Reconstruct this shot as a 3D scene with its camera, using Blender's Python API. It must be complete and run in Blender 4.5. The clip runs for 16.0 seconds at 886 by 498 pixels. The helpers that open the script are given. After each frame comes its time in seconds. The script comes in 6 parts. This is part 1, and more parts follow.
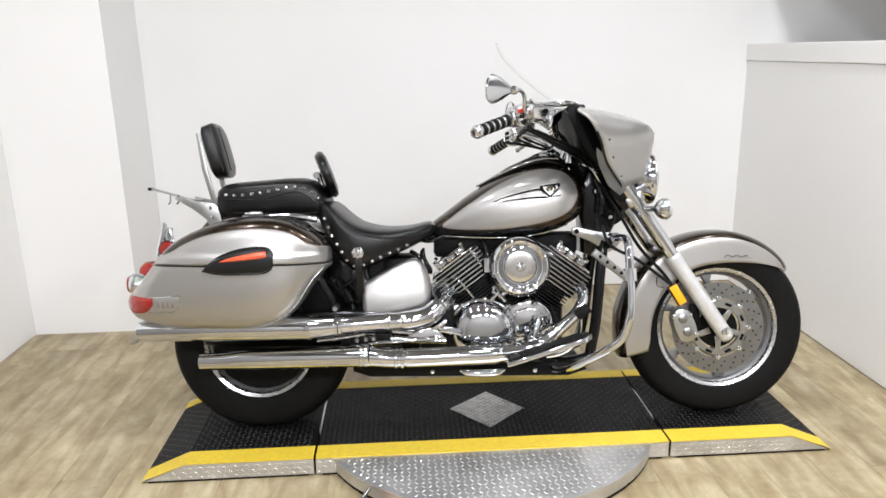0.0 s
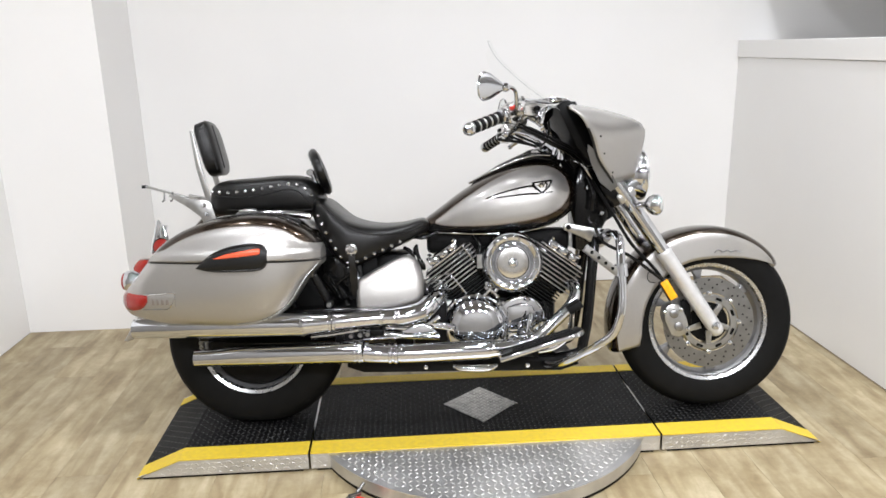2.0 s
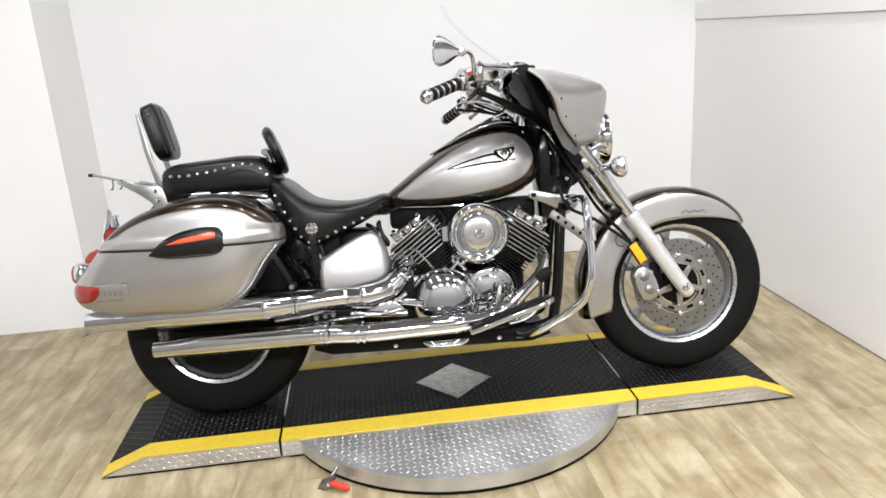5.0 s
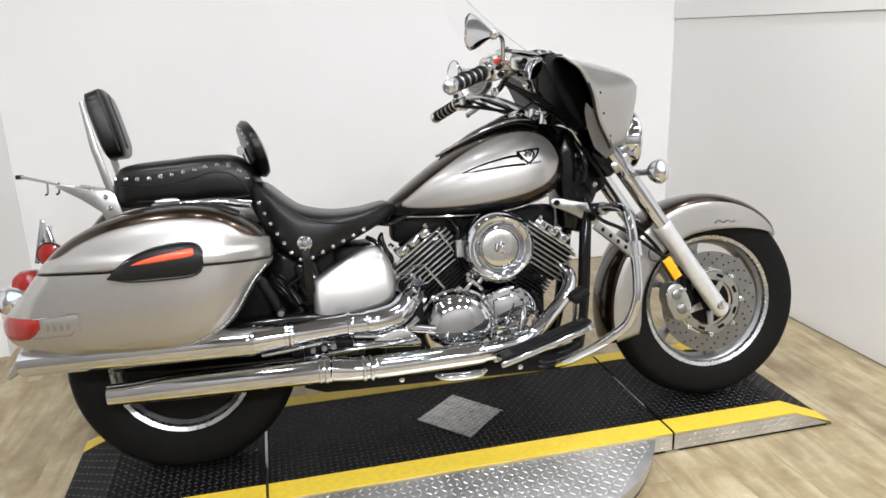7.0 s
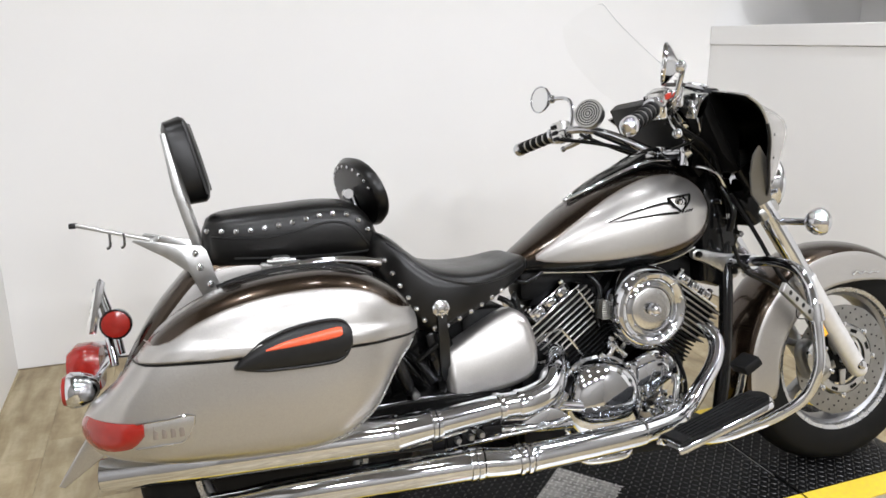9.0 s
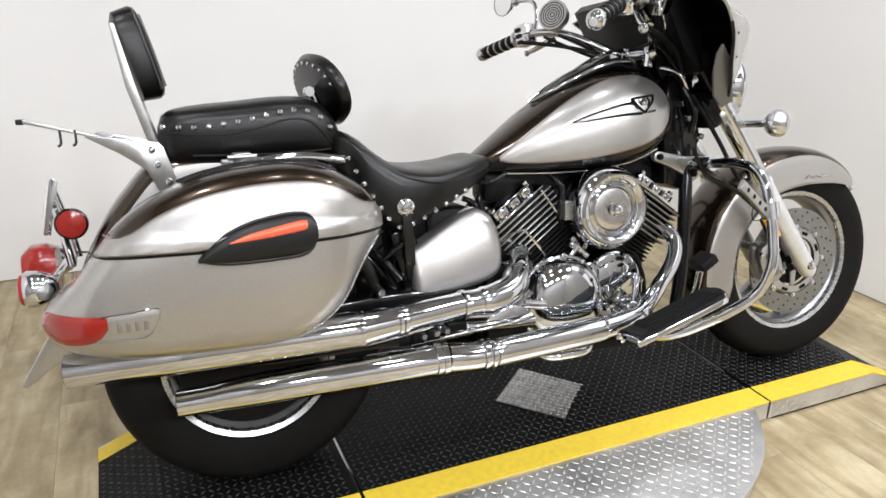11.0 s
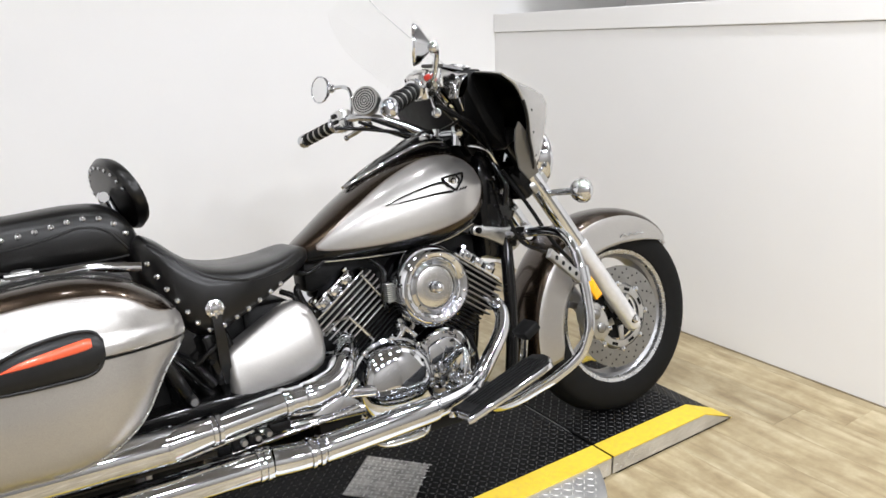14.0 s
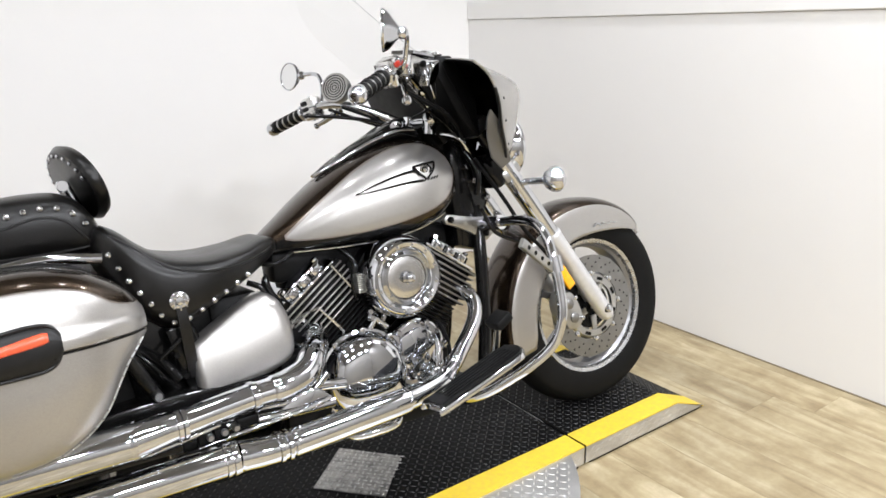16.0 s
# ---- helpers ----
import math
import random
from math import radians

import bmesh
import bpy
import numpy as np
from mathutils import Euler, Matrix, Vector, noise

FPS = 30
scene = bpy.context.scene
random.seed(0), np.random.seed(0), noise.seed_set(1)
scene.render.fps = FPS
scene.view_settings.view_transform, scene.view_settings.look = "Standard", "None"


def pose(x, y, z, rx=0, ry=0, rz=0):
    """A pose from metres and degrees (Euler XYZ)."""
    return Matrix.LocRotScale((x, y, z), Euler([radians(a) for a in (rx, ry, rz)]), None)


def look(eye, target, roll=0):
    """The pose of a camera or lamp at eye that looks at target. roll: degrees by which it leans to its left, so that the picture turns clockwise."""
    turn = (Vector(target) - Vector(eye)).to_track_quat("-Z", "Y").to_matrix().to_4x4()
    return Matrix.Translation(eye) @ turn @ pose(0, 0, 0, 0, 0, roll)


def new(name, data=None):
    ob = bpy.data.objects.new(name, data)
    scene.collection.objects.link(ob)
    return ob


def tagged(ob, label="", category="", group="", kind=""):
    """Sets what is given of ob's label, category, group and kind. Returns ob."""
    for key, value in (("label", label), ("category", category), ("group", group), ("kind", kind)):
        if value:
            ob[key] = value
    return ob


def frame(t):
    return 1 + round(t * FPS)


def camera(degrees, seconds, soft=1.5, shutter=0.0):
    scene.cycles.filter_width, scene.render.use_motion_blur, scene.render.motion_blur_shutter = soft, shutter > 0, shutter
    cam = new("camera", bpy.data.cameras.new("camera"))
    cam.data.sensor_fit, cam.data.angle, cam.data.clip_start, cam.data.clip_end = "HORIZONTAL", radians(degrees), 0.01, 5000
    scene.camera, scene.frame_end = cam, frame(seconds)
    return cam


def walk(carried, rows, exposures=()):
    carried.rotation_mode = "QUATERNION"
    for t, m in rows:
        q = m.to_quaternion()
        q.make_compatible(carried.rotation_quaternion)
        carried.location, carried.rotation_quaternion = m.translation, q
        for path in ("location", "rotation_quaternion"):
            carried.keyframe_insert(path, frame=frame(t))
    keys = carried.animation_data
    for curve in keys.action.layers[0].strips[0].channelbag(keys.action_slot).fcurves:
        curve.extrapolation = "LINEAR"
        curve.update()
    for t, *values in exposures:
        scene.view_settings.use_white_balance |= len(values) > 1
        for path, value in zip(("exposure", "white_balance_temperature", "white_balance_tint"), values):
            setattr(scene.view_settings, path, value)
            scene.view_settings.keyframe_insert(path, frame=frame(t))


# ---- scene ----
cam = camera(62.3, 16.0, 1.6)
PATH = [
    (0, (-0.282, -2.464, 1.379), (-0.178, -0.537, 0.857), -1.1),
    (0.5, (-0.275, -2.475, 1.378), (-0.16, -0.546, 0.862), -1.5),
    (1, (-0.278, -2.481, 1.388), (-0.145, -0.553, 0.874), -1.4),
    (1.5, (-0.271, -2.482, 1.388), (-0.124, -0.56, 0.856), -2.0),
    (2, (-0.277, -2.482, 1.382), (-0.159, -0.557, 0.851), -1.2),
    (2.5, (-0.263, -2.481, 1.385), (-0.164, -0.555, 0.858), -1.9),
    (3, (-0.258, -2.486, 1.375), (-0.146, -0.56, 0.849), -1.8),
    (3.5, (-0.248, -2.483, 1.373), (-0.116, -0.558, 0.846), -1.9),
    (4, (-0.246, -2.474, 1.353), (-0.105, -0.563, 0.782), -2.2),
    (4.2, (-0.237, -2.466, 1.363), (-0.093, -0.557, 0.785), -2.4),
    (6.3, (-0.384, -2.265, 1.239), (-0.027, -0.376, 0.686), -2.7),
    (6.5, (-0.418, -2.214, 1.254), (0.003, -0.348, 0.668), -0.3),
    (7, (-0.521, -2.024, 1.266), (-0.079, -0.158, 0.698), -1.8),
    (7.5, (-0.644, -1.823, 1.328), (-0.129, 0.03, 0.779), 0.0),
    (8, (-0.788, -1.672, 1.352), (-0.209, 0.186, 0.892), -3.3),
    (8.5, (-0.943, -1.539, 1.376), (-0.229, 0.263, 0.884), -1.2),
    (9, (-0.991, -1.52, 1.309), (-0.318, 0.283, 0.762), 0.2),
    (9.5, (-1.009, -1.505, 1.29), (-0.346, 0.254, 0.607), -0.4),
    (9.7, (-1.024, -1.511, 1.267), (-0.334, 0.23, 0.564), -0.0),
    (11.8, (-0.967, -1.53, 1.241), (-0.134, 0.136, 0.514), 1.4),
    (12, (-0.943, -1.53, 1.249), (-0.045, 0.118, 0.559), 1.0),
    (12.5, (-0.889, -1.554, 1.264), (0.118, 0.057, 0.64), 0.3),
    (13, (-0.868, -1.556, 1.268), (0.172, 0.047, 0.677), -0.4),
    (13.5, (-0.851, -1.566, 1.278), (0.238, 0.019, 0.73), -0.6),
    (14, (-0.859, -1.577, 1.278), (0.204, 0.024, 0.722), -1.5),
    (14.5, (-0.841, -1.574, 1.273), (0.27, -0.016, 0.691), -0.8),
    (15, (-0.842, -1.566, 1.277), (0.252, 0.005, 0.697), -1.8),
    (15.5, (-0.837, -1.566, 1.272), (0.246, 0.007, 0.679), -1.6),
    (16, (-0.835, -1.563, 1.273), (0.275, -0.007, 0.687), -1.1),
]
walk(cam, [(t, look(eye, target, roll)) for t, eye, target, roll in PATH],
     [(0, -0.03), (2.0, -0.06), (3.5, 0.02), (4.2, 0.02), (6.5, -0.03), (7.0, -0.08), (9.0, -0.07), (9.7, -0.04), (12.0, -0.02), (14.0, -0.04), (16.0, 0.02)])

# ---- light: ceiling fixtures of the showroom ----
world = bpy.data.worlds.new("world")
world.use_nodes = True
world.node_tree.nodes["Background"].inputs[0].default_value = (0.9, 0.95, 1.0, 1)
world.node_tree.nodes["Background"].inputs[1].default_value = 0.05
scene.world = world
CEIL = 3.0
LAMPS = [(x, y) for y in (0.0, -1.5, -4.0) for x in (-1.35, -0.45, 0.45, 1.30)]
POWER = {0.0: 6.5, -1.5: 17.0, -4.0: 62}
SIDE = {-1.35: 1.45, -0.45: 0.55, 0.45: 0.75, 1.30: 2.3}
for lx, ly in LAMPS:
    light = bpy.data.lights.new("downlight", "AREA")
    light.shape, light.size = "DISK", 0.32 if ly < -3 else 0.17
    light.energy, light.color = POWER[ly] * (SIDE[lx] if ly > -3 else 1.0), (0.98, 1.0, 1.065)
    lamp = new("downlight", light)
    lamp.matrix_world = pose(lx, ly, CEIL - 0.062)
scene.view_settings.exposure = 0.0


# ---- materials ----
def material(name, color, rough=0.5, metal=0.0, coat=0.0, var=0.0, scale=20.0, bump=0.0, bump_scale=200.0, color2=None, spec=0.5, emit=0.0):
    m = bpy.data.materials.new(name)
    m.use_nodes = True
    nt = m.node_tree
    bs = nt.nodes["Principled BSDF"]
    bs.inputs["Base Color"].default_value = (*color, 1)
    bs.inputs["Roughness"].default_value = rough
    bs.inputs["Metallic"].default_value = metal
    bs.inputs["Coat Weight"].default_value = coat
    bs.inputs["Coat Roughness"].default_value = 0.03
    bs.inputs["Specular IOR Level"].default_value = spec
    if emit:
        bs.inputs["Emission Color"].default_value = (*color, 1)
        bs.inputs["Emission Strength"].default_value = emit
    tc = nt.nodes.new("ShaderNodeTexCoord")
    if var or color2:
        n1 = nt.nodes.new("ShaderNodeTexNoise")
        n1.inputs["Scale"].default_value, n1.inputs["Detail"].default_value = scale, 6
        nt.links.new(tc.outputs["Object"], n1.inputs["Vector"])
        ramp = nt.nodes.new("ShaderNodeValToRGB")
        ramp.color_ramp.elements[0].position, ramp.color_ramp.elements[1].position = 0.3, 0.7
        lo = color2 or tuple(c * (1 - var) for c in color)
        hi = color if color2 else tuple(min(1, c * (1 + var)) for c in color)
        ramp.color_ramp.elements[0].color, ramp.color_ramp.elements[1].color = (*lo, 1), (*hi, 1)
        nt.links.new(n1.outputs["Fac"], ramp.inputs[0])
        nt.links.new(ramp.outputs[0], bs.inputs["Base Color"])
        rr = nt.nodes.new("ShaderNodeMapRange")
        rr.inputs["To Min"].default_value, rr.inputs["To Max"].default_value = rough * 0.8, min(1, rough * 1.25)
        nt.links.new(n1.outputs["Fac"], rr.inputs[0])
        nt.links.new(rr.outputs[0], bs.inputs["Roughness"])
    if bump:
        n2 = nt.nodes.new("ShaderNodeTexNoise")
        n2.inputs["Scale"].default_value, n2.inputs["Detail"].default_value = bump_scale, 3
        nt.links.new(tc.outputs["Object"], n2.inputs["Vector"])
        bp = nt.nodes.new("ShaderNodeBump")
        bp.inputs["Strength"].default_value, bp.inputs["Distance"].default_value = bump, 0.002
        nt.links.new(n2.outputs["Fac"], bp.inputs["Height"])
        nt.links.new(bp.outputs[0], bs.inputs["Normal"])
    return m


def plank_material():
    m = material("vinyl_plank", (0.5, 0.4, 0.28), 0.42, bump=0.06, bump_scale=90)
    nt = m.node_tree
    bs = nt.nodes["Principled BSDF"]
    tc = nt.nodes.new("ShaderNodeTexCoord")
    oi = nt.nodes.new("ShaderNodeObjectInfo")
    shift = nt.nodes.new("ShaderNodeVectorMath")
    shift.operation = "MULTIPLY_ADD"
    shift.inputs[1].default_value = (1, 1, 1)
    comb = nt.nodes.new("ShaderNodeCombineXYZ")
    mul = nt.nodes.new("ShaderNodeMath")
    mul.operation, mul.inputs[1].default_value = "MULTIPLY", 37.0
    nt.links.new(oi.outputs["Random"], mul.inputs[0])
    nt.links.new(mul.outputs[0], comb.inputs[0])
    nt.links.new(mul.outputs[0], comb.inputs[1])
    nt.links.new(tc.outputs["Object"], shift.inputs[0])
    nt.links.new(comb.outputs[0], shift.inputs[2])
    mapping = nt.nodes.new("ShaderNodeMapping")
    mapping.inputs["Scale"].default_value = (11.0, 2.2, 1.0)
    nt.links.new(shift.outputs[0], mapping.inputs[0])
    grain = nt.nodes.new("ShaderNodeTexNoise")
    grain.inputs["Scale"].default_value, grain.inputs["Detail"].default_value, grain.inputs["Distortion"].default_value = 1.6, 8, 0.6
    nt.links.new(mapping.outputs[0], grain.inputs["Vector"])
    ramp = nt.nodes.new("ShaderNodeValToRGB")
    e = ramp.color_ramp.elements
    e[0].position, e[0].color = 0.28, (0.243, 0.182, 0.099, 1)
    e[1].position, e[1].color = 0.72, (0.505, 0.437, 0.292, 1)
    mid = e.new(0.5)
    mid.color = (0.378, 0.311, 0.185, 1)
    nt.links.new(grain.outputs["Fac"], ramp.inputs[0])
    hue = nt.nodes.new("ShaderNodeHueSaturation")
    val = nt.nodes.new("ShaderNodeMapRange")
    val.inputs["To Min"].default_value, val.inputs["To Max"].default_value = 0.86, 1.08
    nt.links.new(oi.outputs["Random"], val.inputs[0])
    nt.links.new(val.outputs[0], hue.inputs["Value"])
    nt.links.new(ramp.outputs[0], hue.inputs["Color"])
    blot = nt.nodes.new("ShaderNodeTexNoise")
    blot.inputs["Scale"].default_value, blot.inputs["Detail"].default_value, blot.inputs["Roughness"].default_value = 4.0, 10, 0.76
    nt.links.new(shift.outputs[0], blot.inputs["Vector"])
    dirt = nt.nodes.new("ShaderNodeValToRGB")
    dirt.color_ramp.elements[0].position, dirt.color_ramp.elements[0].color = 0.36, (0.66, 0.60, 0.52, 1)
    dirt.color_ramp.elements[1].position, dirt.color_ramp.elements[1].color = 0.60, (1.10, 1.10, 1.10, 1)
    nt.links.new(blot.outputs["Fac"], dirt.inputs[0])
    mul2 = nt.nodes.new("ShaderNodeMixRGB")
    mul2.blend_type = "MULTIPLY"
    mul2.inputs[0].default_value = 0.8
    nt.links.new(hue.outputs[0], mul2.inputs[1])
    nt.links.new(dirt.outputs[0], mul2.inputs[2])
    nt.links.new(mul2.outputs[0], bs.inputs["Base Color"])
    return m


def flake_paint(name, color, rough, metal=0.92, coat=1.0):
    """Metallic car paint: fine flakes under a clear coat."""
    m = material(name, color, rough, metal, coat)
    m.node_tree.nodes["Principled BSDF"].inputs["Coat Roughness"].default_value = 0.06
    nt = m.node_tree
    bs = nt.nodes["Principled BSDF"]
    tc = nt.nodes.new("ShaderNodeTexCoord")
    v = nt.nodes.new("ShaderNodeTexNoise")
    v.inputs["Scale"].default_value, v.inputs["Detail"].default_value = 900, 2
    nt.links.new(tc.outputs["Object"], v.inputs["Vector"])
    ramp = nt.nodes.new("ShaderNodeValToRGB")
    ramp.color_ramp.elements[0].position, ramp.color_ramp.elements[1].position = 0.3, 0.7
    ramp.color_ramp.elements[0].color = (*[c * 0.86 for c in color], 1)
    ramp.color_ramp.elements[1].color = (*[min(1, c * 1.12) for c in color], 1)
    nt.links.new(v.outputs["Fac"], ramp.inputs[0])
    nt.links.new(ramp.outputs[0], bs.inputs["Base Color"])
    return m


WALL = material("white_wall_paint", (0.856, 0.85, 0.838), 0.6, var=0.015, scale=1.3, bump=0.08, bump_scale=160)
# Dark greys of the unseen walls and ceiling, chosen for the chrome's reflections.
GREYWALL = material("unseen_wall_grey", (0.20, 0.19, 0.175), 0.7, var=0.03, scale=1.5, bump=0.08, bump_scale=160)
CEILING = material("ceiling_paint", (0.22, 0.215, 0.21), 0.8, var=0.03, scale=2)
PLANK = plank_material()
SUBFLOOR = material("floor_joint", (0.20, 0.158, 0.10), 0.8, var=0.1)
SILVER = flake_paint("silver_paint", (0.400, 0.388, 0.370), 0.37, 0.82)
BRONZE = flake_paint("bronze_paint", (0.046, 0.031, 0.020), 0.25, 0.92, 0.5)
PIN = material("pinstripe", (0.25, 0.22, 0.2), 0.3, 0.5)
CHROME = material("chrome", (0.625, 0.640, 0.670), 0.05, 1.0, var=0.02, scale=30)
MIRROR = material("mirror_glass", (0.90, 0.91, 0.91), 0.01, 1.0, var=0.005, scale=20)
CAST = material("satin_aluminium", (0.47, 0.47, 0.46), 0.30, 1.0, var=0.06, scale=60, bump=0.05, bump_scale=500)
SATIN = material("satin_polished_cover", (0.70, 0.70, 0.695), 0.20, 1.0, var=0.05, scale=40)
FORKSILVER = material("matt_silver_slider", (0.66, 0.66, 0.66), 0.40, 0.5, var=0.05, scale=60)
STEEL = material("brushed_disc_steel", (0.27, 0.268, 0.262), 0.36, 1.0, var=0.08, scale=40)
RIMSILVER = material("satin_rim_edge", (0.52, 0.525, 0.53), 0.27, 0.95, var=0.05, scale=50)
ALLOY = material("silver_alloy_paint", (0.30, 0.30, 0.305), 0.38, 0.8, var=0.04, scale=40)
LEATHER = material("black_leather", (0.004, 0.0038, 0.0036), 0.31, 0, spec=0.36, var=0.12, scale=18, bump=0.16, bump_scale=300)
VINYL = material("black_piping", (0.008, 0.008, 0.008), 0.3)
RUBBER = material("tyre_rubber", (0.0065, 0.0064, 0.0062), 0.62, spec=0.10, var=0.2, scale=30, bump=0.2, bump_scale=300)
GRIP = material("grip_rubber", (0.005, 0.005, 0.005), 0.55, spec=0.15, var=0.2, scale=60)
BLACK = material("gloss_black", (0.004, 0.004, 0.004), 0.12, 0, 0.0, spec=0.28, var=0.2, scale=30)
MATBLACK = material("satin_black_metal", (0.004, 0.004, 0.004), 0.42, 0.0, spec=0.12, var=0.3, scale=50, bump=0.1)
PLASTIC = material("black_plastic", (0.008, 0.008, 0.008), 0.34, spec=0.3, var=0.15, scale=80, bump=0.1, bump_scale=600)
REDLENS = material("red_lens", (0.26, 0.012, 0.007), 0.15, 0, 0.2, var=0.1, scale=60)
ORANGELENS = material("orange_red_reflector", (0.80, 0.11, 0.045), 0.25, 0, 0.4, var=0.08, scale=90)
AMBER = material("amber_reflector", (0.95, 0.42, 0.01), 0.25, 0, 0.4, var=0.08, scale=90)
TREAD = material("aluminium_tread_plate", (0.62, 0.617, 0.61), 0.40, 0.84, var=0.22, scale=7, bump=0.06, bump_scale=300)
BLACKTREAD = material("black_tread_plate", (0.0035, 0.0035, 0.0037), 0.5, 0.0, spec=0.12, var=0.3, scale=14, bump=0.15, bump_scale=250)
# Bar metal brighter than the plate under it.
BRIGHTBAR = material("bright_tread_bars", (0.82, 0.815, 0.80), 0.30, 0.9, var=0.2, scale=40)
WORNALLOY = material("scuffed_aluminium_tread", (0.40, 0.395, 0.38), 0.42, 0.9, var=0.4, scale=30, bump=0.08, bump_scale=300)
WORNTREAD = material("worn_black_tread_bars", (0.024, 0.024, 0.024), 0.34, 0.15, spec=0.5, var=0.5, scale=18)
YELLOW = material("yellow_paint", (0.78, 0.57, 0.035), 0.55, color2=(0.66, 0.47, 0.05), scale=60, bump=0.3, bump_scale=220)
GREYPANEL = material("grey_paint", (0.15, 0.15, 0.15), 0.35, 0.2, 0.5, var=0.05)
WHITEPLASTIC = material("white_plastic", (0.75, 0.75, 0.72), 0.4, var=0.04)
LENS = material("clear_lamp_lens", (0.85, 0.87, 0.88), 0.08, 0.6)
REDGRIP = material("red_grip_plastic", (0.6, 0.04, 0.02), 0.4, var=0.1)
TUBE = material("lit_lens", (0.98, 1.0, 1.0), 0.5, emit=6.0)


def glass_material():
    m = bpy.data.materials.new("windshield_polycarbonate")
    m.use_nodes = True
    nt = m.node_tree
    nt.nodes.clear()
    out = nt.nodes.new("ShaderNodeOutputMaterial")
    mix = nt.nodes.new("ShaderNodeMixShader")
    tr = nt.nodes.new("ShaderNodeBsdfTransparent")
    gl = nt.nodes.new("ShaderNodeBsdfGlossy")
    tr.inputs[0].default_value = (0.985, 0.988, 0.985, 1)
    gl.inputs["Roughness"].default_value = 0.03
    mix.inputs[0].default_value = 0.03
    nt.links.new(tr.outputs[0], mix.inputs[1])
    nt.links.new(gl.outputs[0], mix.inputs[2])
    nt.links.new(mix.outputs[0], out.inputs[0])
    return m


GLASS = glass_material()
CLEAREDGE = material("polished_clear_edge", (0.32, 0.33, 0.33), 0.3, var=0.1)


# ---- mesh tools ----
def part(name, bm, mat, parent=None, label="", smooth=True, at=None, recalc=True):
    """Links a bmesh as one mesh object under a thing or a part. mat: one material or a list."""
    if recalc:
        bmesh.ops.recalc_face_normals(bm, faces=bm.faces)
    me = bpy.data.meshes.new(name)
    bm.to_mesh(me)
    bm.free()
    for mm in (mat if isinstance(mat, (list, tuple)) else [mat]):
        me.materials.append(mm)
    if smooth:
        me.polygons.foreach_set("use_smooth", [True] * len(me.polygons))
        me.set_sharp_from_angle(angle=radians(42))
    ob = new(name, me)
    if at is not None:
        ob.matrix_basis = at
    if parent is not None:
        ob.parent = parent
    if label:
        ob["label"] = label
    return ob


def again(ob, at, name=None):
    """One more part on the same mesh as ob."""
    o = new(name or ob.name.split(".")[0], ob.data)
    o.matrix_basis = at
    o.parent = ob.parent
    if "label" in ob:
        o["label"] = ob["label"]
    return o


def lerp_table(table, x):
    """Smooth interpolation in a short table of (x, values...) rows."""
    if x <= table[0][0]:
        return table[0][1:]
    for i in range(len(table) - 1):
        a, b = table[i], table[i + 1]
        if x <= b[0]:
            f = (x - a[0]) / (b[0] - a[0])
            p = table[max(i - 1, 0)]
            n = table[min(i + 2, len(table) - 1)]
            out = []
            for k in range(1, len(a)):
                ma = (b[k] - p[k]) / max(b[0] - p[0], 1e-6) * (b[0] - a[0])
                mb = (n[k] - a[k]) / max(n[0] - a[0], 1e-6) * (b[0] - a[0])
                out.append((2 * f**3 - 3 * f**2 + 1) * a[k] + (f**3 - 2 * f**2 + f) * ma + (-2 * f**3 + 3 * f**2) * b[k] + (f**3 - f**2) * mb)
            return tuple(out)
    return table[-1][1:]


def rings(bm, loops, closed=True, cap=True, mat=None):
    """Joins loops of points into a skin. mat(i, j): material number of the face."""
    vs = [[bm.verts.new(p) for p in lp] for lp in loops]
    n = len(vs[0])
    for i in range(len(vs) - 1):
        for j in range(n if closed else n - 1):
            k = (j + 1) % n
            f = bm.faces.new((vs[i][j], vs[i][k], vs[i + 1][k], vs[i + 1][j]))
            if mat:
                f.material_index = mat(i, j)
    if cap and closed:
        bm.faces.new(vs[0][::-1])
        bm.faces.new(vs[-1])
    return bm


def lathe(profile, segs=32, axis="y"):
    """Turns (radius, offset) rows round an axis."""
    bm = bmesh.new()
    loops = []
    for r, o in profile:
        lp = []
        for j in range(segs):
            a = 2 * math.pi * j / segs
            c, s = max(r, 1e-5) * math.cos(a), max(r, 1e-5) * math.sin(a)
            lp.append((c, o, s) if axis == "y" else (o, c, s) if axis == "x" else (c, s, o))
        loops.append(lp)
    return rings(bm, loops, cap=tuple(profile[0]) != tuple(profile[-1]))


def spline(points, steps=6):
    """Catmull-Rom through the points; rows may carry more than three numbers."""
    out = []
    n = len(points)
    for i in range(n - 1):
        p0, p1, p2, p3 = (np.array(points[max(0, min(n - 1, i + k))], float) for k in (-1, 0, 1, 2))
        for s in range(steps):
            f = s / steps
            out.append(0.5 * (2 * p1 + (p2 - p0) * f + (2 * p0 - 5 * p1 + 4 * p2 - p3) * f * f + (3 * p1 - p0 - 3 * p2 + p3) * f**3))
    out.append(np.array(points[-1], float))
    return out


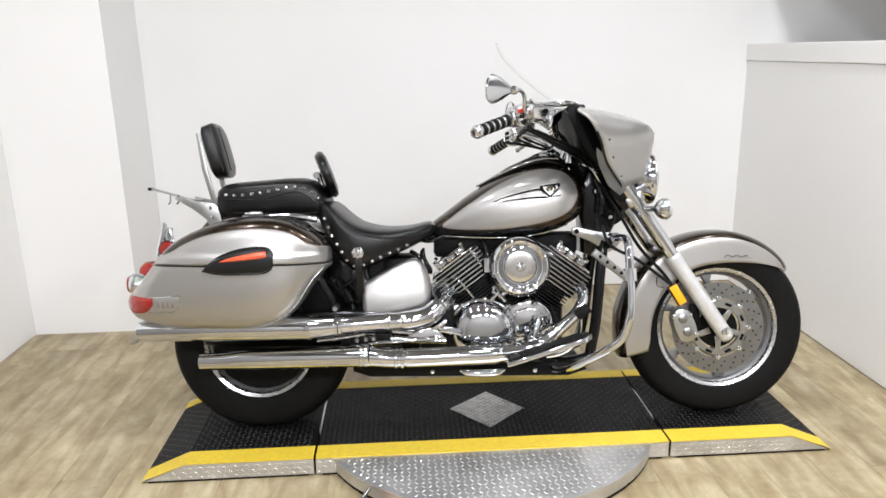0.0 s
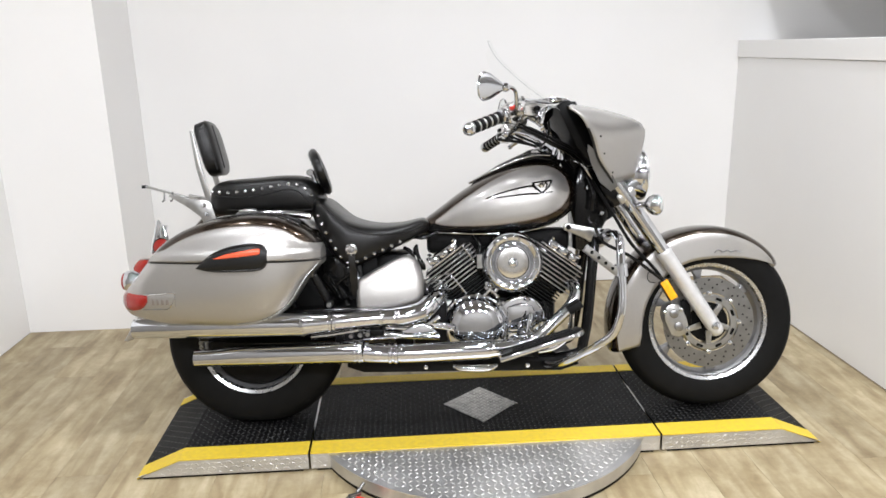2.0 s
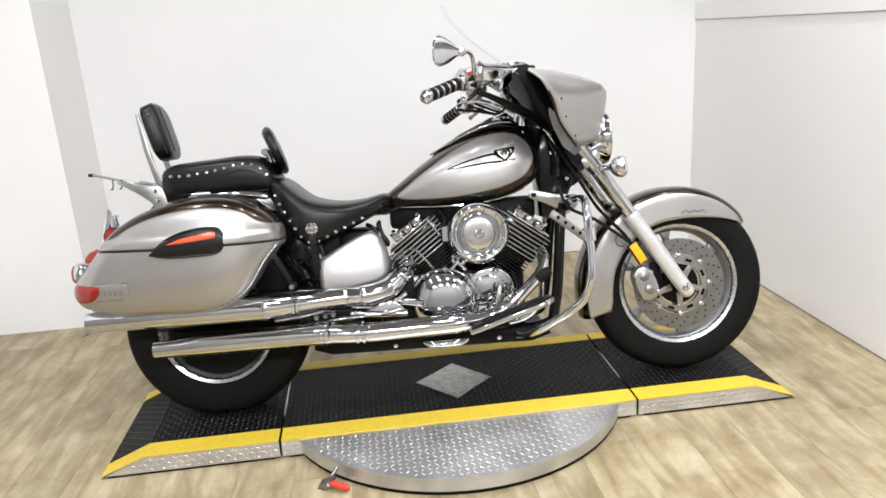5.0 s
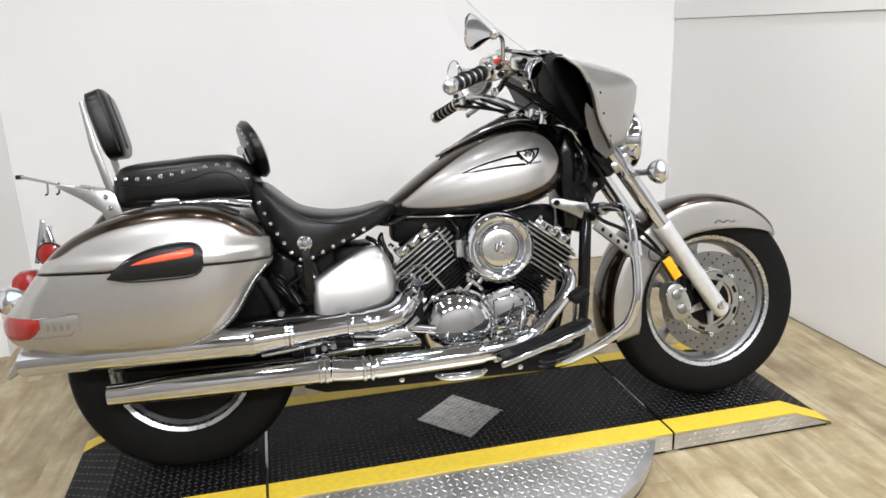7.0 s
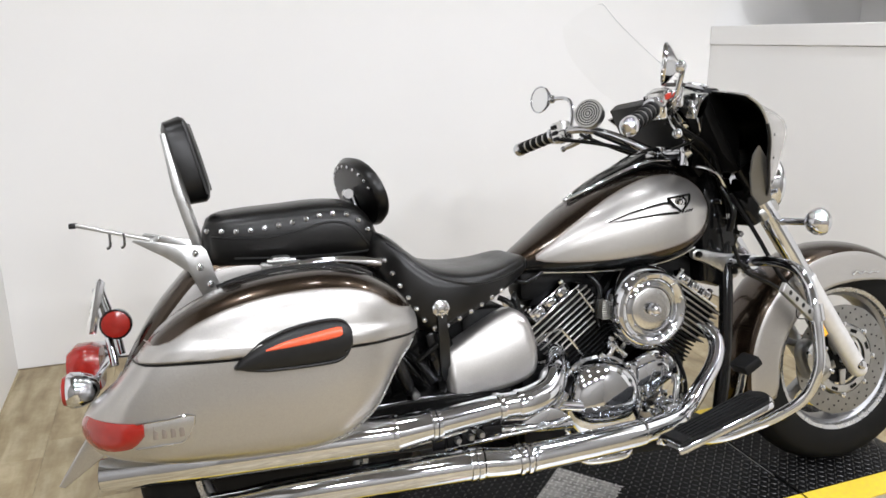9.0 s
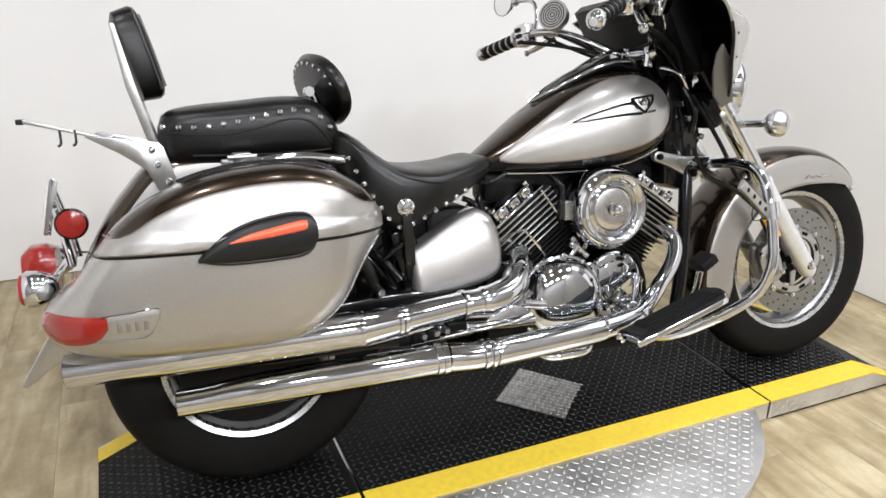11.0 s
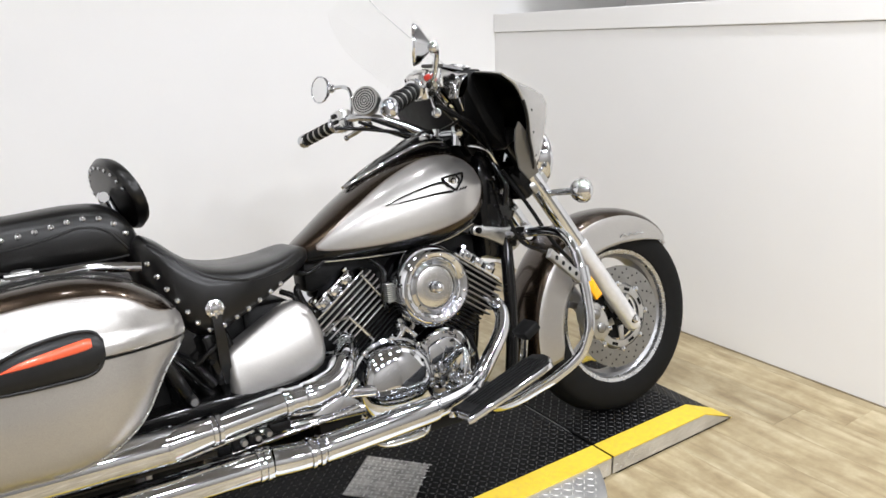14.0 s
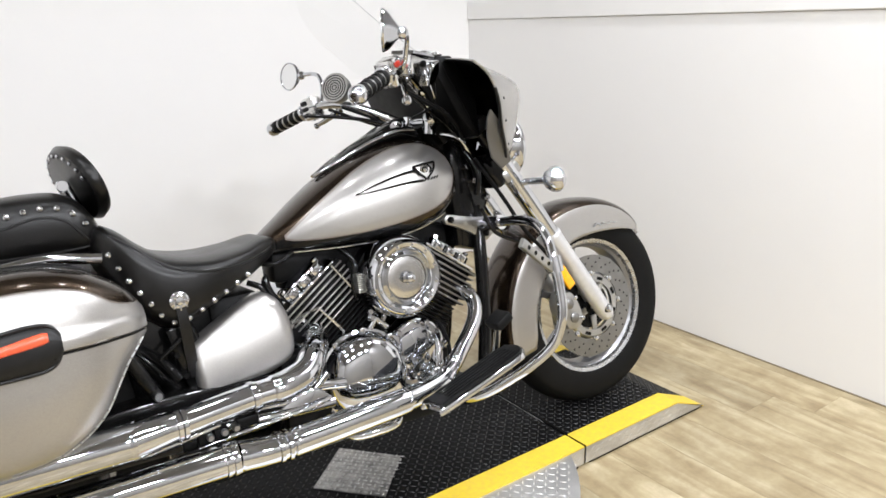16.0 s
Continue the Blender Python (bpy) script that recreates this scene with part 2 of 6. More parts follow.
def sweep(points, radius=0.01, segs=12, steps=6, bm=None, flat=1.0):
    """A tube along a curve; a fourth number in a row is its own radius."""
    bm = bm or bmesh.new()
    rows = spline(points, steps) if steps else [np.array(p, float) for p in points]
    up = None
    loops = []
    for i, r in enumerate(rows):
        d = Vector((rows[min(i + 1, len(rows) - 1)] - rows[max(i - 1, 0)])[:3]).normalized()
        if up is None:
            up = d.orthogonal().normalized() if abs(d.y) > 0.9 else Vector((0, 1, 0)).cross(d).normalized()
        up = (up - d * up.dot(d)).normalized()
        side = d.cross(up)
        rad = r[3] if len(r) > 3 else radius
        c = Vector(r[:3])
        loops.append([c + up * (rad * math.cos(2 * math.pi * j / segs)) + side * (rad * flat * math.sin(2 * math.pi * j / segs)) for j in range(segs)])
    return rings(bm, loops)


def rod(a, b, r, segs=16, bm=None, r2=None):
    return sweep([(*a, r), (*b, r if r2 is None else r2)], segs=segs, steps=0, bm=bm)


def box(lo, hi, bevel=0.0, bm=None, segs=2):
    own = bmesh.new()
    bmesh.ops.create_cube(own, size=1.0)
    size = [h - l for l, h in zip(lo, hi)]
    for v in own.verts:
        v.co = Vector([l + (c + 0.5) * s for l, c, s in zip(lo, v.co, size)])
    if bevel:
        bmesh.ops.bevel(own, geom=own.edges[:], offset=bevel, segments=segs, profile=0.5, affect="EDGES")
    if bm is None:
        return own
    return merge(bm, own)


def merge(bm, other, m=None):
    if m is not None:
        bmesh.ops.transform(other, matrix=m, verts=other.verts)
    me = bpy.data.meshes.new("tmp")
    other.to_mesh(me)
    other.free()
    bm.from_mesh(me)
    bpy.data.meshes.remove(me)
    return bm


def slab(outline, y0, y1, bevel=0.004, smooth_steps=0, segs=2):
    """An outline in x, z given a thickness along y, with rounded edges."""
    pts = [tuple(p) for p in outline]
    if smooth_steps:
        pts = [tuple(p) for p in spline(pts + [pts[0]], smooth_steps)[:-1]]
    bm = bmesh.new()
    a = [bm.verts.new((x, y0, z)) for x, z in pts]
    face = bm.faces.new(a)
    ext = bmesh.ops.extrude_face_region(bm, geom=[face])
    vs = [g for g in ext["geom"] if isinstance(g, bmesh.types.BMVert)]
    bmesh.ops.translate(bm, vec=(0, y1 - y0, 0), verts=vs)
    if bevel:
        edges = [e for e in bm.edges if abs(e.verts[0].co.y - e.verts[1].co.y) < 1e-6]
        bmesh.ops.bevel(bm, geom=edges, offset=bevel, segments=segs, profile=0.5, affect="EDGES")
    return bm


def oval(cx, cy, cz, ry, rz, n=2.5, segs=28, tilt=0.0):
    """A superellipse loop in the y-z plane at x = cx."""
    lp = []
    for j in range(segs):
        a = 2 * math.pi * j / segs
        c, s = math.cos(a), math.sin(a)
        y = ry * math.copysign(abs(c) ** (2 / n), c)
        z = rz * math.copysign(abs(s) ** (2 / n), s)
        lp.append((cx + tilt * z, cy + y, cz + z))
    return lp


def ball(r, segs=10, squash=1.0):
    bm = bmesh.new()
    bmesh.ops.create_uvsphere(bm, u_segments=segs, v_segments=max(4, segs // 2), radius=r)
    bmesh.ops.scale(bm, vec=(1, squash, 1), verts=bm.verts)
    return bm


def dome(r, h):
    """A small round stud that points to -y."""
    return lathe([(r, 0.0), (r * 0.95, -h * 0.4), (r * 0.7, -h * 0.8), (r * 0.3, -h), (0, -h)], 10)


def mirrored(ob, name=None, parent=None):
    """The same shape on the other side of the motorcycle."""
    me = ob.data.copy()
    me.transform(Matrix.Diagonal((1, -1, 1, 1)))
    me.flip_normals()
    o = new(name or ob.name.split(".")[0], me)
    o.matrix_basis = Matrix.Diagonal((1, -1, 1, 1)) @ ob.matrix_basis @ Matrix.Diagonal((1, -1, 1, 1))
    o.parent = parent or ob.parent
    if "label" in ob:
        o["label"] = ob["label"]
    return o


def wall(name, lo, hi, mat, label):
    ob = part(name, box(lo, hi), mat, smooth=False)
    return tagged(ob, label, "wall", kind="structure")


# ---- the room ----
BACK, RIGHT, LEFT = 1.68, 1.675, -1.66
wall("wall_north", (LEFT - 0.12, BACK, 0), (RIGHT + 1.12, BACK + 0.12, CEIL), WALL, "smooth white painted wall behind the motorcycle")
wall("wall_west_return", (LEFT - 0.10, 1.2, 0), (LEFT, BACK - 0.002, CEIL), WALL, "short white painted return wall of the display bay")
wall("wall_west_front", (-2.32, 1.2, 0), (LEFT - 0.1, 1.3, CEIL), WALL, "white painted wall face beside the display bay")
wall("wall_west", (-2.32, -1.0, 0), (-2.2, 1.198, CEIL), WALL, "long white painted side wall of the showroom")
# Rear wall parts are out of view, dark so the chrome reflects dark.
wall("wall_west_rear", (-2.32, -5.0, 0), (-2.2, -1.002, CEIL), GREYWALL, "unseen grey rear part of the side wall, dark for reflections")
wall("wall_east_rear", (RIGHT, -5.0, 0), (RIGHT + 0.30, -1.502, CEIL), GREYWALL, "unseen grey rear part of the showroom wall, dark for reflections")
wall("wall_east_lower", (RIGHT, -1.5, 0), (RIGHT + 0.3, BACK - 0.002, 1.292), WALL, "white painted half-height wall with a flat cap")
cap = part("wall_cap", box((RIGHT - 0.010, -1.5, 1.294), (RIGHT + 0.32, BACK - 0.003, 1.386), 0.004), WALL, smooth=False)
tagged(cap, "white painted wooden cap along the half-height wall", "wall cap", kind="structure")
wall("wall_east_upper", (RIGHT + 1.0, -1.5, 0), (RIGHT + 1.12, BACK - 0.002, CEIL), WALL, "white painted upper wall set back above the cap")
# Soffit added out of view, only to keep the recess darker.
wall("wall_east_shade_block", (RIGHT + 0.002, -1.5, 1.95), (RIGHT + 0.998, BACK - 0.002, CEIL - 0.001), WALL, "unseen soffit added to shade the recess behind the half-height wall")
wall("wall_east_end", (RIGHT + 0.302, -1.62, 0), (RIGHT + 1.12, -1.504, CEIL), WALL, "white painted end wall of the recess")
for name, lo, hi in (("trim_east", (RIGHT - 0.007, -1.5, 0.0), (RIGHT - 0.0005, BACK - 0.008, 0.0032)), ("trim_north", (LEFT, BACK - 0.007, 0.0), (RIGHT - 0.008, BACK - 0.0005, 0.0032))):
    gap = part(name, box(lo, hi), SUBFLOOR, smooth=False)
    tagged(gap, "thin dark joint between the floor and the wall", "floor joint", kind="structure")
# End wall and ceiling, also unseen, are kept dark for reflections.
wall("wall_south", (-2.32, -5.12, 0), (RIGHT + 0.62, -5.002, CEIL), GREYWALL, "unseen plain grey end wall, dark for reflections")
ceiling = part("ceiling", box((-2.32, -5.12, CEIL), (RIGHT + 1.12, BACK + 0.12, CEIL + 0.1)), CEILING, smooth=False)
tagged(ceiling, "unseen plain showroom ceiling, dark grey for reflections", "ceiling", kind="structure")
for lx, ly in LAMPS:
    fix = new("ceiling_light")
    fix.location = (lx, ly, CEIL)
    tagged(fix, "round white ceiling downlight, switched on", "ceiling light", "ceiling lights")
    wide = 1.75 if ly < -3 else 1.0
    part("housing", lathe([(0.0, -0.001), (0.115, -0.001), (0.118, -0.045), (0.112, -0.055), (0.098, -0.055), (0.094, -0.046), (0.0, -0.046)], 32, "z"), WHITEPLASTIC, fix, at=Matrix.Diagonal((wide, wide, 1, 1)))
    part("lens", lathe([(0.0, -0.048), (0.092, -0.048), (0.092, -0.054), (0.0, -0.056)], 28, "z"), TUBE, fix, "glowing white lens", at=Matrix.Diagonal((wide, wide, 1, 1)))


# ---- the tread-plate platform on its turntable ----
H = 0.066
platform = new("display_platform")
tagged(platform, "black tread-plate motorcycle platform with yellow edges on the floor", "platform")
FY, BY = -0.25, 0.335


def plate_piece(x0, x1):
    """Flat deck from x0 to x1; past 1.04 m from the middle it slopes down to the floor."""
    xs = [x0, x1]
    for b in (-1.04, 1.04):
        if x0 < b < x1:
            xs.insert(1, b)
    return xs


def deck_z(x):
    return H if abs(x) < 1.04 else max(0.006, H - (abs(x) - 1.04) / 0.145 * (H - 0.006))


def strip(xs, ya, yb, lift, thick):
    bm = bmesh.new()
    loops = []
    for x in xs:
        z = deck_z(x) + lift
        zb = max(0.001, z - thick)
        loops.append([(x, ya, zb), (x, yb, zb), (x, yb, z), (x, ya, z)])
    return rings(bm, loops)


def lugs(cells, size, height, bm=None):
    """Raised tread bars; cells: rows of x, y, z, turn, slope."""
    verts, faces = [], []
    L, W = size
    for x, y, z, turn, slope in cells:
        c, s = math.cos(turn), math.sin(turn)
        b = len(verts)
        for px, py, pz in ((-L, 0, 0), (0, -W, 0), (L, 0, 0), (0, W, 0), (-L * 0.45, 0, height), (L * 0.45, 0, height)):
            dx, dy = c * px - s * py, s * px + c * py
            verts.append((x + dx, y + dy, z + pz + slope * dx))
        faces += [(b, b + 1, b + 4), (b + 1, b + 5, b + 4), (b + 1, b + 2, b + 5), (b + 2, b + 3, b + 5), (b + 3, b + 4, b + 5), (b + 3, b, b + 4)]
    return verts, faces


def stuff_mesh(name, verts, faces, mat, parent, label):
    me = bpy.data.meshes.new(name)
    me.from_pydata(verts, [], faces)
    me.materials.append(mat)
    ob = new(name, me)
    ob.parent = parent
    return tagged(ob, label, kind="stuff")


for x0, x1 in ((-1.185, -0.612), (-0.604, 0.604), (0.612, 1.185)):
    xs = plate_piece(x0, x1)
    deck = part("deck_plate", strip(xs, FY + 0.004, BY - 0.004, 0, 0.008), BLACKTREAD, platform, "black painted tread plate", smooth=False)
    cells = []
    nx, ny = int((x1 - x0) / 0.0185), int(0.44 / 0.0185)
    for i in range(nx):
        for j in range(ny):
            x, y = x0 + 0.012 + i * 0.0185, FY + 0.092 + j * 0.0185
            if abs(x - 0.006) + abs(y - 0.044) < 0.15:
                continue
            cells.append((x, y, deck_z(x), radians(45 if (i + j) % 2 else -45), 0 if abs(x) < 1.04 else -math.copysign(0.427, x)))
    stuff_mesh("tread_relief", *lugs(cells, (0.0090, 0.0030), 0.0019), WORNTREAD, deck, "small raised black tread bars")
    part("yellow_stripe", strip(xs, FY, FY + 0.08, 0.002, 0.004), YELLOW, deck, "worn yellow painted edge stripe", smooth=False)
    part("yellow_stripe", strip(xs, BY - 0.062, BY, 0.002, 0.004), YELLOW, deck, "worn yellow painted edge stripe", smooth=False)
    for y0, y1 in ((FY, FY + 0.004), (BY - 0.004, BY)):
        bm = bmesh.new()
        loops = [[(x, y0, 0.009), (x, y1, 0.009), (x, y1, max(0.0095, deck_z(x) - 0.003)), (x, y0, max(0.0095, deck_z(x) - 0.003))] for x in xs]
        part("side_plate", rings(bm, loops), TREAD, deck, "bare aluminium tread side plate", smooth=False)
        inner = 0.003 if y0 < 0 else -0.003
        part("base_strip", rings(bmesh.new(), [[(x, y0 + inner, 0.0005), (x, y1 + inner, 0.0005), (x, y1 + inner, 0.009), (x, y0 + inner, 0.009)] for x in (xs[0] + 0.02, xs[-1] - 0.02)]), MATBLACK, deck, "black strip under the side plate", smooth=False)
    cells = []
    for i in range(int((x1 - x0) / 0.019)):
        for j in range(3):
            x, z = x0 + 0.012 + i * 0.019, 0.016 + j * 0.017
            if z < deck_z(x) - 0.011:
                cells.append((x, z, 0, radians(35 if (i + j) % 2 else -35), 0))
    v, f = lugs(cells, (0.0088, 0.0028), 0.0011)
    stuff_mesh("tread_relief", [(a, FY - c, b) for a, b, c in v], f, TREAD, deck, "small raised aluminium tread bars")
bm = bmesh.new()
dia = [(-0.131, 0.055), (0.005, -0.098), (0.142, 0.04), (0.02, 0.187)]
rings(bm, [[(x, y, z) for x, y in dia] for z in (H + 0.0005, H + 0.003)])
part("diamond_plate", bm, WORNALLOY, platform, "bare aluminium diamond inlay of tread plate", smooth=False)
cells = []
for i in range(12):
    for j in range(12):
        u, w = (i + 0.5) / 12, (j + 0.5) / 12
        x = dia[0][0] + (dia[1][0] - dia[0][0]) * u + (dia[3][0] - dia[0][0]) * w
        y = dia[0][1] + (dia[1][1] - dia[0][1]) * u + (dia[3][1] - dia[0][1]) * w
        cells.append((x, y, H + 0.003, radians(45 if (i + j) % 2 else -45), 0))
stuff_mesh("tread_relief", *lugs(cells, (0.009, 0.0032), 0.0018), TREAD, platform, "small raised aluminium tread bars")

turntable = new("turntable")
tagged(turntable, "round bare aluminium tread-plate turntable under the platform", "turntable")
TR, TZ, TCY = 0.62, 0.0625, 0.045
disc = lathe([(TR - 0.006, 0.014), (TR - 0.006, TZ - 0.004), (TR, TZ - 0.004), (TR, TZ), (0, TZ)], 96, "z")
bmesh.ops.translate(disc, vec=(0, TCY, 0), verts=disc.verts)
for v in disc.verts:
    v.co.y = min(v.co.y, 0.30)
part("top_disc", disc, TREAD, turntable, "round aluminium tread plate")
cells = []
for i in range(56):
    for j in range(18):
        x, y = -0.6 + i * 0.022, FY - 0.016 - j * 0.022
        if math.hypot(x, y - TCY) < TR - 0.016:
            cells.append((x, y, TZ, radians(45 if (i + j) % 2 else -45), 0))
stuff_mesh("tread_relief", *lugs(cells, (0.0098, 0.0030), 0.0015), BRIGHTBAR, turntable, "small raised aluminium tread bars")
foot = lathe([(TR - 0.009, 0.0005), (TR - 0.009, 0.0145)], 96, "z")
bmesh.ops.translate(foot, vec=(0, TCY, 0), verts=foot.verts)
for v in foot.verts:
    v.co.y = min(v.co.y, 0.29)
part("base_ring", foot, MATBLACK, turntable, "black base ring")
latch = new("toggle_clamp")
latch.matrix_world = pose(-0.452, -0.448, 0.001)
tagged(latch, "small steel toggle clamp with red handle beside the turntable", "clamp")
part("clamp_body", box((-0.016, -0.013, 0), (0.020, 0.013, 0.026), 0.003), STEEL, latch)
part("jaw", slab([(-0.030, 0.004), (-0.022, 0.020), (0.004, 0.034), (0.026, 0.040), (0.028, 0.030), (0.004, 0.020), (-0.012, 0.004)], -0.005, 0.005, 0.002), STEEL, latch, "worn steel jaw")
part("clamp_arm", rod((0.006, 0.004, 0.024), (0.034, 0.034, 0.048), 0.006), STEEL, latch)
part("pivot_pin", rod((0.004, -0.016, 0.020), (0.004, 0.016, 0.020), 0.005), CHROME, latch)
part("handle", sweep([(0.010, -0.010, 0.022, 0.006), (0.020, -0.016, 0.022, 0.010), (0.046, -0.030, 0.019, 0.0105), (0.062, -0.038, 0.017, 0.010), (0.067, -0.041, 0.016, 0.005)], segs=12), REDGRIP, latch, "red plastic handle grip")


# ---- the motorcycle: x forward, y to its left, z up from the deck; it leans on its side stand ----
bike = new("motorcycle")
bike.matrix_world = pose(0.007, 0.012, H + 0.002, 0, 0, -3.5) @ pose(0, 0, 0, -10.5)
tagged(bike, "silver and bronze touring cruiser motorcycle on a black platform", "motorcycle")
WF, WR = (0.832, 0.321), (-0.815, 0.303)


def wheel(name, c, tyre_r, tyre_w, rim_r, spokes, turn, disc_r):
    at = pose(c[0], -0.040 if c[0] < 0 else 0, c[1])
    hub_w = 0.045 if spokes else 0.08
    prof = [(rim_r - 0.022, -tyre_w * 0.24), (rim_r - 0.012, -tyre_w * 0.30), (rim_r + 0.004, -tyre_w * 0.40), (rim_r + 0.004, -tyre_w * 0.36),
            (rim_r - 0.012, -tyre_w * 0.22), (rim_r - 0.02, 0), (rim_r - 0.012, tyre_w * 0.22), (rim_r + 0.004, tyre_w * 0.36), (rim_r + 0.004, tyre_w * 0.40),
            (rim_r - 0.012, tyre_w * 0.30), (rim_r - 0.022, tyre_w * 0.24), (rim_r - 0.028, 0)]
    bm = bmesh.new()
    rr = lathe(prof + [prof[0]], 64)
    merge(bm, rr)
    w = part(name, bm, ALLOY, bike, "cast silver wheel with black tyre", at=at)
    hs = tyre_w / 2
    tp = [(rim_r - 0.004, -hs * 0.78), (rim_r + 0.012, -hs * 0.92), (rim_r + (tyre_r - rim_r) * 0.45, -hs * 1.0), (rim_r + (tyre_r - rim_r) * 0.75, -hs * 0.9),
          (tyre_r - 0.012, -hs * 0.62), (tyre_r - 0.003, -hs * 0.32), (tyre_r, 0)]
    tp = [tuple(p) for p in spline(tp, 3)]
    tp = tp + [(r, -o) for r, o in reversed(tp[:-1])]
    bm = lathe(tp + [(rim_r - 0.008, 0), tp[0]], 96)
    for v in bm.verts:
        v.co.z = max(v.co.z, -c[1] + 0.002 + 0.18 * max(0.0, v.co.y))
    part("tyre", bm, RUBBER, w, "black rubber tyre")
    part("rim_edge", lathe([(rim_r + 0.0055, -tyre_w * 0.41), (rim_r + 0.002, -tyre_w * 0.43), (rim_r - 0.009, -tyre_w * 0.40), (rim_r - 0.013, -tyre_w * 0.33), (rim_r - 0.010, -tyre_w * 0.31), (rim_r + 0.0055, -tyre_w * 0.41)], 72), RIMSILVER, w, "polished rim edge")
    part("hub", lathe([(0.02, -hub_w), (0.042, -hub_w), (0.048, -hub_w * 0.5), (0.048, hub_w * 0.5), (0.042, hub_w), (0.02, hub_w)], 32), MATBLACK, w, "black hub")
    first = None
    for k in range(spokes):
        m = pose(0, 0, 0, 0, turn + 360.0 / spokes * k, 0)
        if first is None:
            bm = slab([(0.04, -0.017), (0.10, -0.011), (rim_r - 0.05, -0.012), (rim_r - 0.020, -0.022), (rim_r - 0.020, 0.022), (rim_r - 0.05, 0.009), (0.10, 0.010), (0.04, 0.017)], -0.016, 0.016, 0.005)
            first = part("spoke", bm, ALLOY, w, at=m)
        else:
            again(first, m)
    return w


def brake_disc(w, y, r):
    bm = bmesh.new()
    merge(bm, lathe([(r, y - 0.0025), (r, y + 0.0025), (r - 0.056, y + 0.0025), (r - 0.056, y - 0.0025), (r, y - 0.0025)], 64))
    d = part("brake_disc", bm, STEEL, w, "drilled steel brake disc")
    # Drilled holes are flat black patches that paint the shade in them.
    verts, faces = [], []
    for k in range(60):
        a = 2 * math.pi * k / 60
        rr = r - (0.010, 0.024, 0.038)[k % 3]
        b = len(verts)
        for j in range(6):
            t = 2 * math.pi * j / 6
            verts.append((rr * math.cos(a) + 0.0035 * math.cos(t), y - 0.0029, rr * math.sin(a) + 0.0035 * math.sin(t)))
        faces.append(tuple(range(b + 5, b - 1, -1)))
    stuff_mesh("hole_pattern", verts, faces, MATBLACK, w, "rows of black patches for the shade in drilled holes")
    ci, co = 0.078, 0.104
    bm = lathe([(co, y - 0.004), (co, y + 0.002), (ci, y + 0.002), (ci, y - 0.010), (co - 0.006, y - 0.010), (co, y - 0.004)], 48)
    for k in range(5):
        a = 2 * math.pi * k / 5 + 0.3
        arm = slab([(0.03, -0.012), (ci + 0.006, -0.008), (ci + 0.006, 0.008), (0.03, 0.012)], y - 0.005, y + 0.001, 0.001)
        merge(bm, arm, pose(0, 0, 0, 0, math.degrees(a), 0))
    part("disc_carrier", bm, CAST, w, "silver disc carrier with five arms")
    lug = None
    for k in range(8):
        m = pose(0, 0, 0, 0, 45.0 * k, 0)
        lug = again(lug, m) if lug else part("carrier_lug", slab([(co - 0.006, -0.012), (co + 0.009, -0.007), (co + 0.009, 0.007), (co - 0.006, 0.012)], y - 0.0065, y + 0.001, 0.0015), CAST, w, at=m)
    part("hub_face", lathe([(0.0, y + 0.004), (0.072, y + 0.004), (0.072, y + 0.014), (0.0, y + 0.014)], 32), MATBLACK, w, "dark hub face")
    # Thin black pads paint the shade of slots in the carrier.
    slot = None
    for k in range(8):
        a = 2 * math.pi * (k + 0.5) / 8
        m = pose(0.090 * math.cos(a), y - 0.0104, 0.090 * math.sin(a), 0, -math.degrees(a), 0)
        slot = again(slot, m) if slot else part("carrier_slot_shade", box((-0.005, -0.0005, -0.012), (0.005, 0.0005, 0.012)), MATBLACK, w, at=m)
    bolt = None
    for k in range(8):
        a = 2 * math.pi * k / 8
        m = pose(0.108 * math.cos(a), y - 0.008, 0.108 * math.sin(a))
        bolt = again(bolt, m) if bolt else part("disc_bolt", lathe([(0.008, 0.002), (0.008, -0.003), (0.004, -0.005), (0, -0.005)], 10), CHROME, w, at=m)
    return d


front_wheel = wheel("front_wheel", WF, 0.322, 0.135, 0.214, 6, 22, 0.149)
brake_disc(front_wheel, -0.062, 0.165)
rear_wheel = wheel("rear_wheel", WR, 0.322, 0.172, 0.196, 5, 10, 0.14)
part("axle_cap", lathe([(0.0, -0.143), (0.006, -0.143), (0.012, -0.141), (0.016, -0.133), (0.016, 0.12), (0.012, 0.127), (0.0, 0.127)], 20), CHROME, bike, "chrome front axle end", at=pose(WF[0], 0, WF[1]))
part("rear_axle", lathe([(0.0, -0.12), (0.016, -0.12), (0.016, 0.12), (0.0, 0.12)], 16), MATBLACK, bike, at=pose(WR[0], 0, WR[1]))

# fork, raked
FORK = Vector((-0.335, 0, 0.500)).normalized()
FA = Vector((0.836, 0, 0.312))


def fork_at(d, y):
    p = FA + FORK * d
    return (p.x, y, p.z)


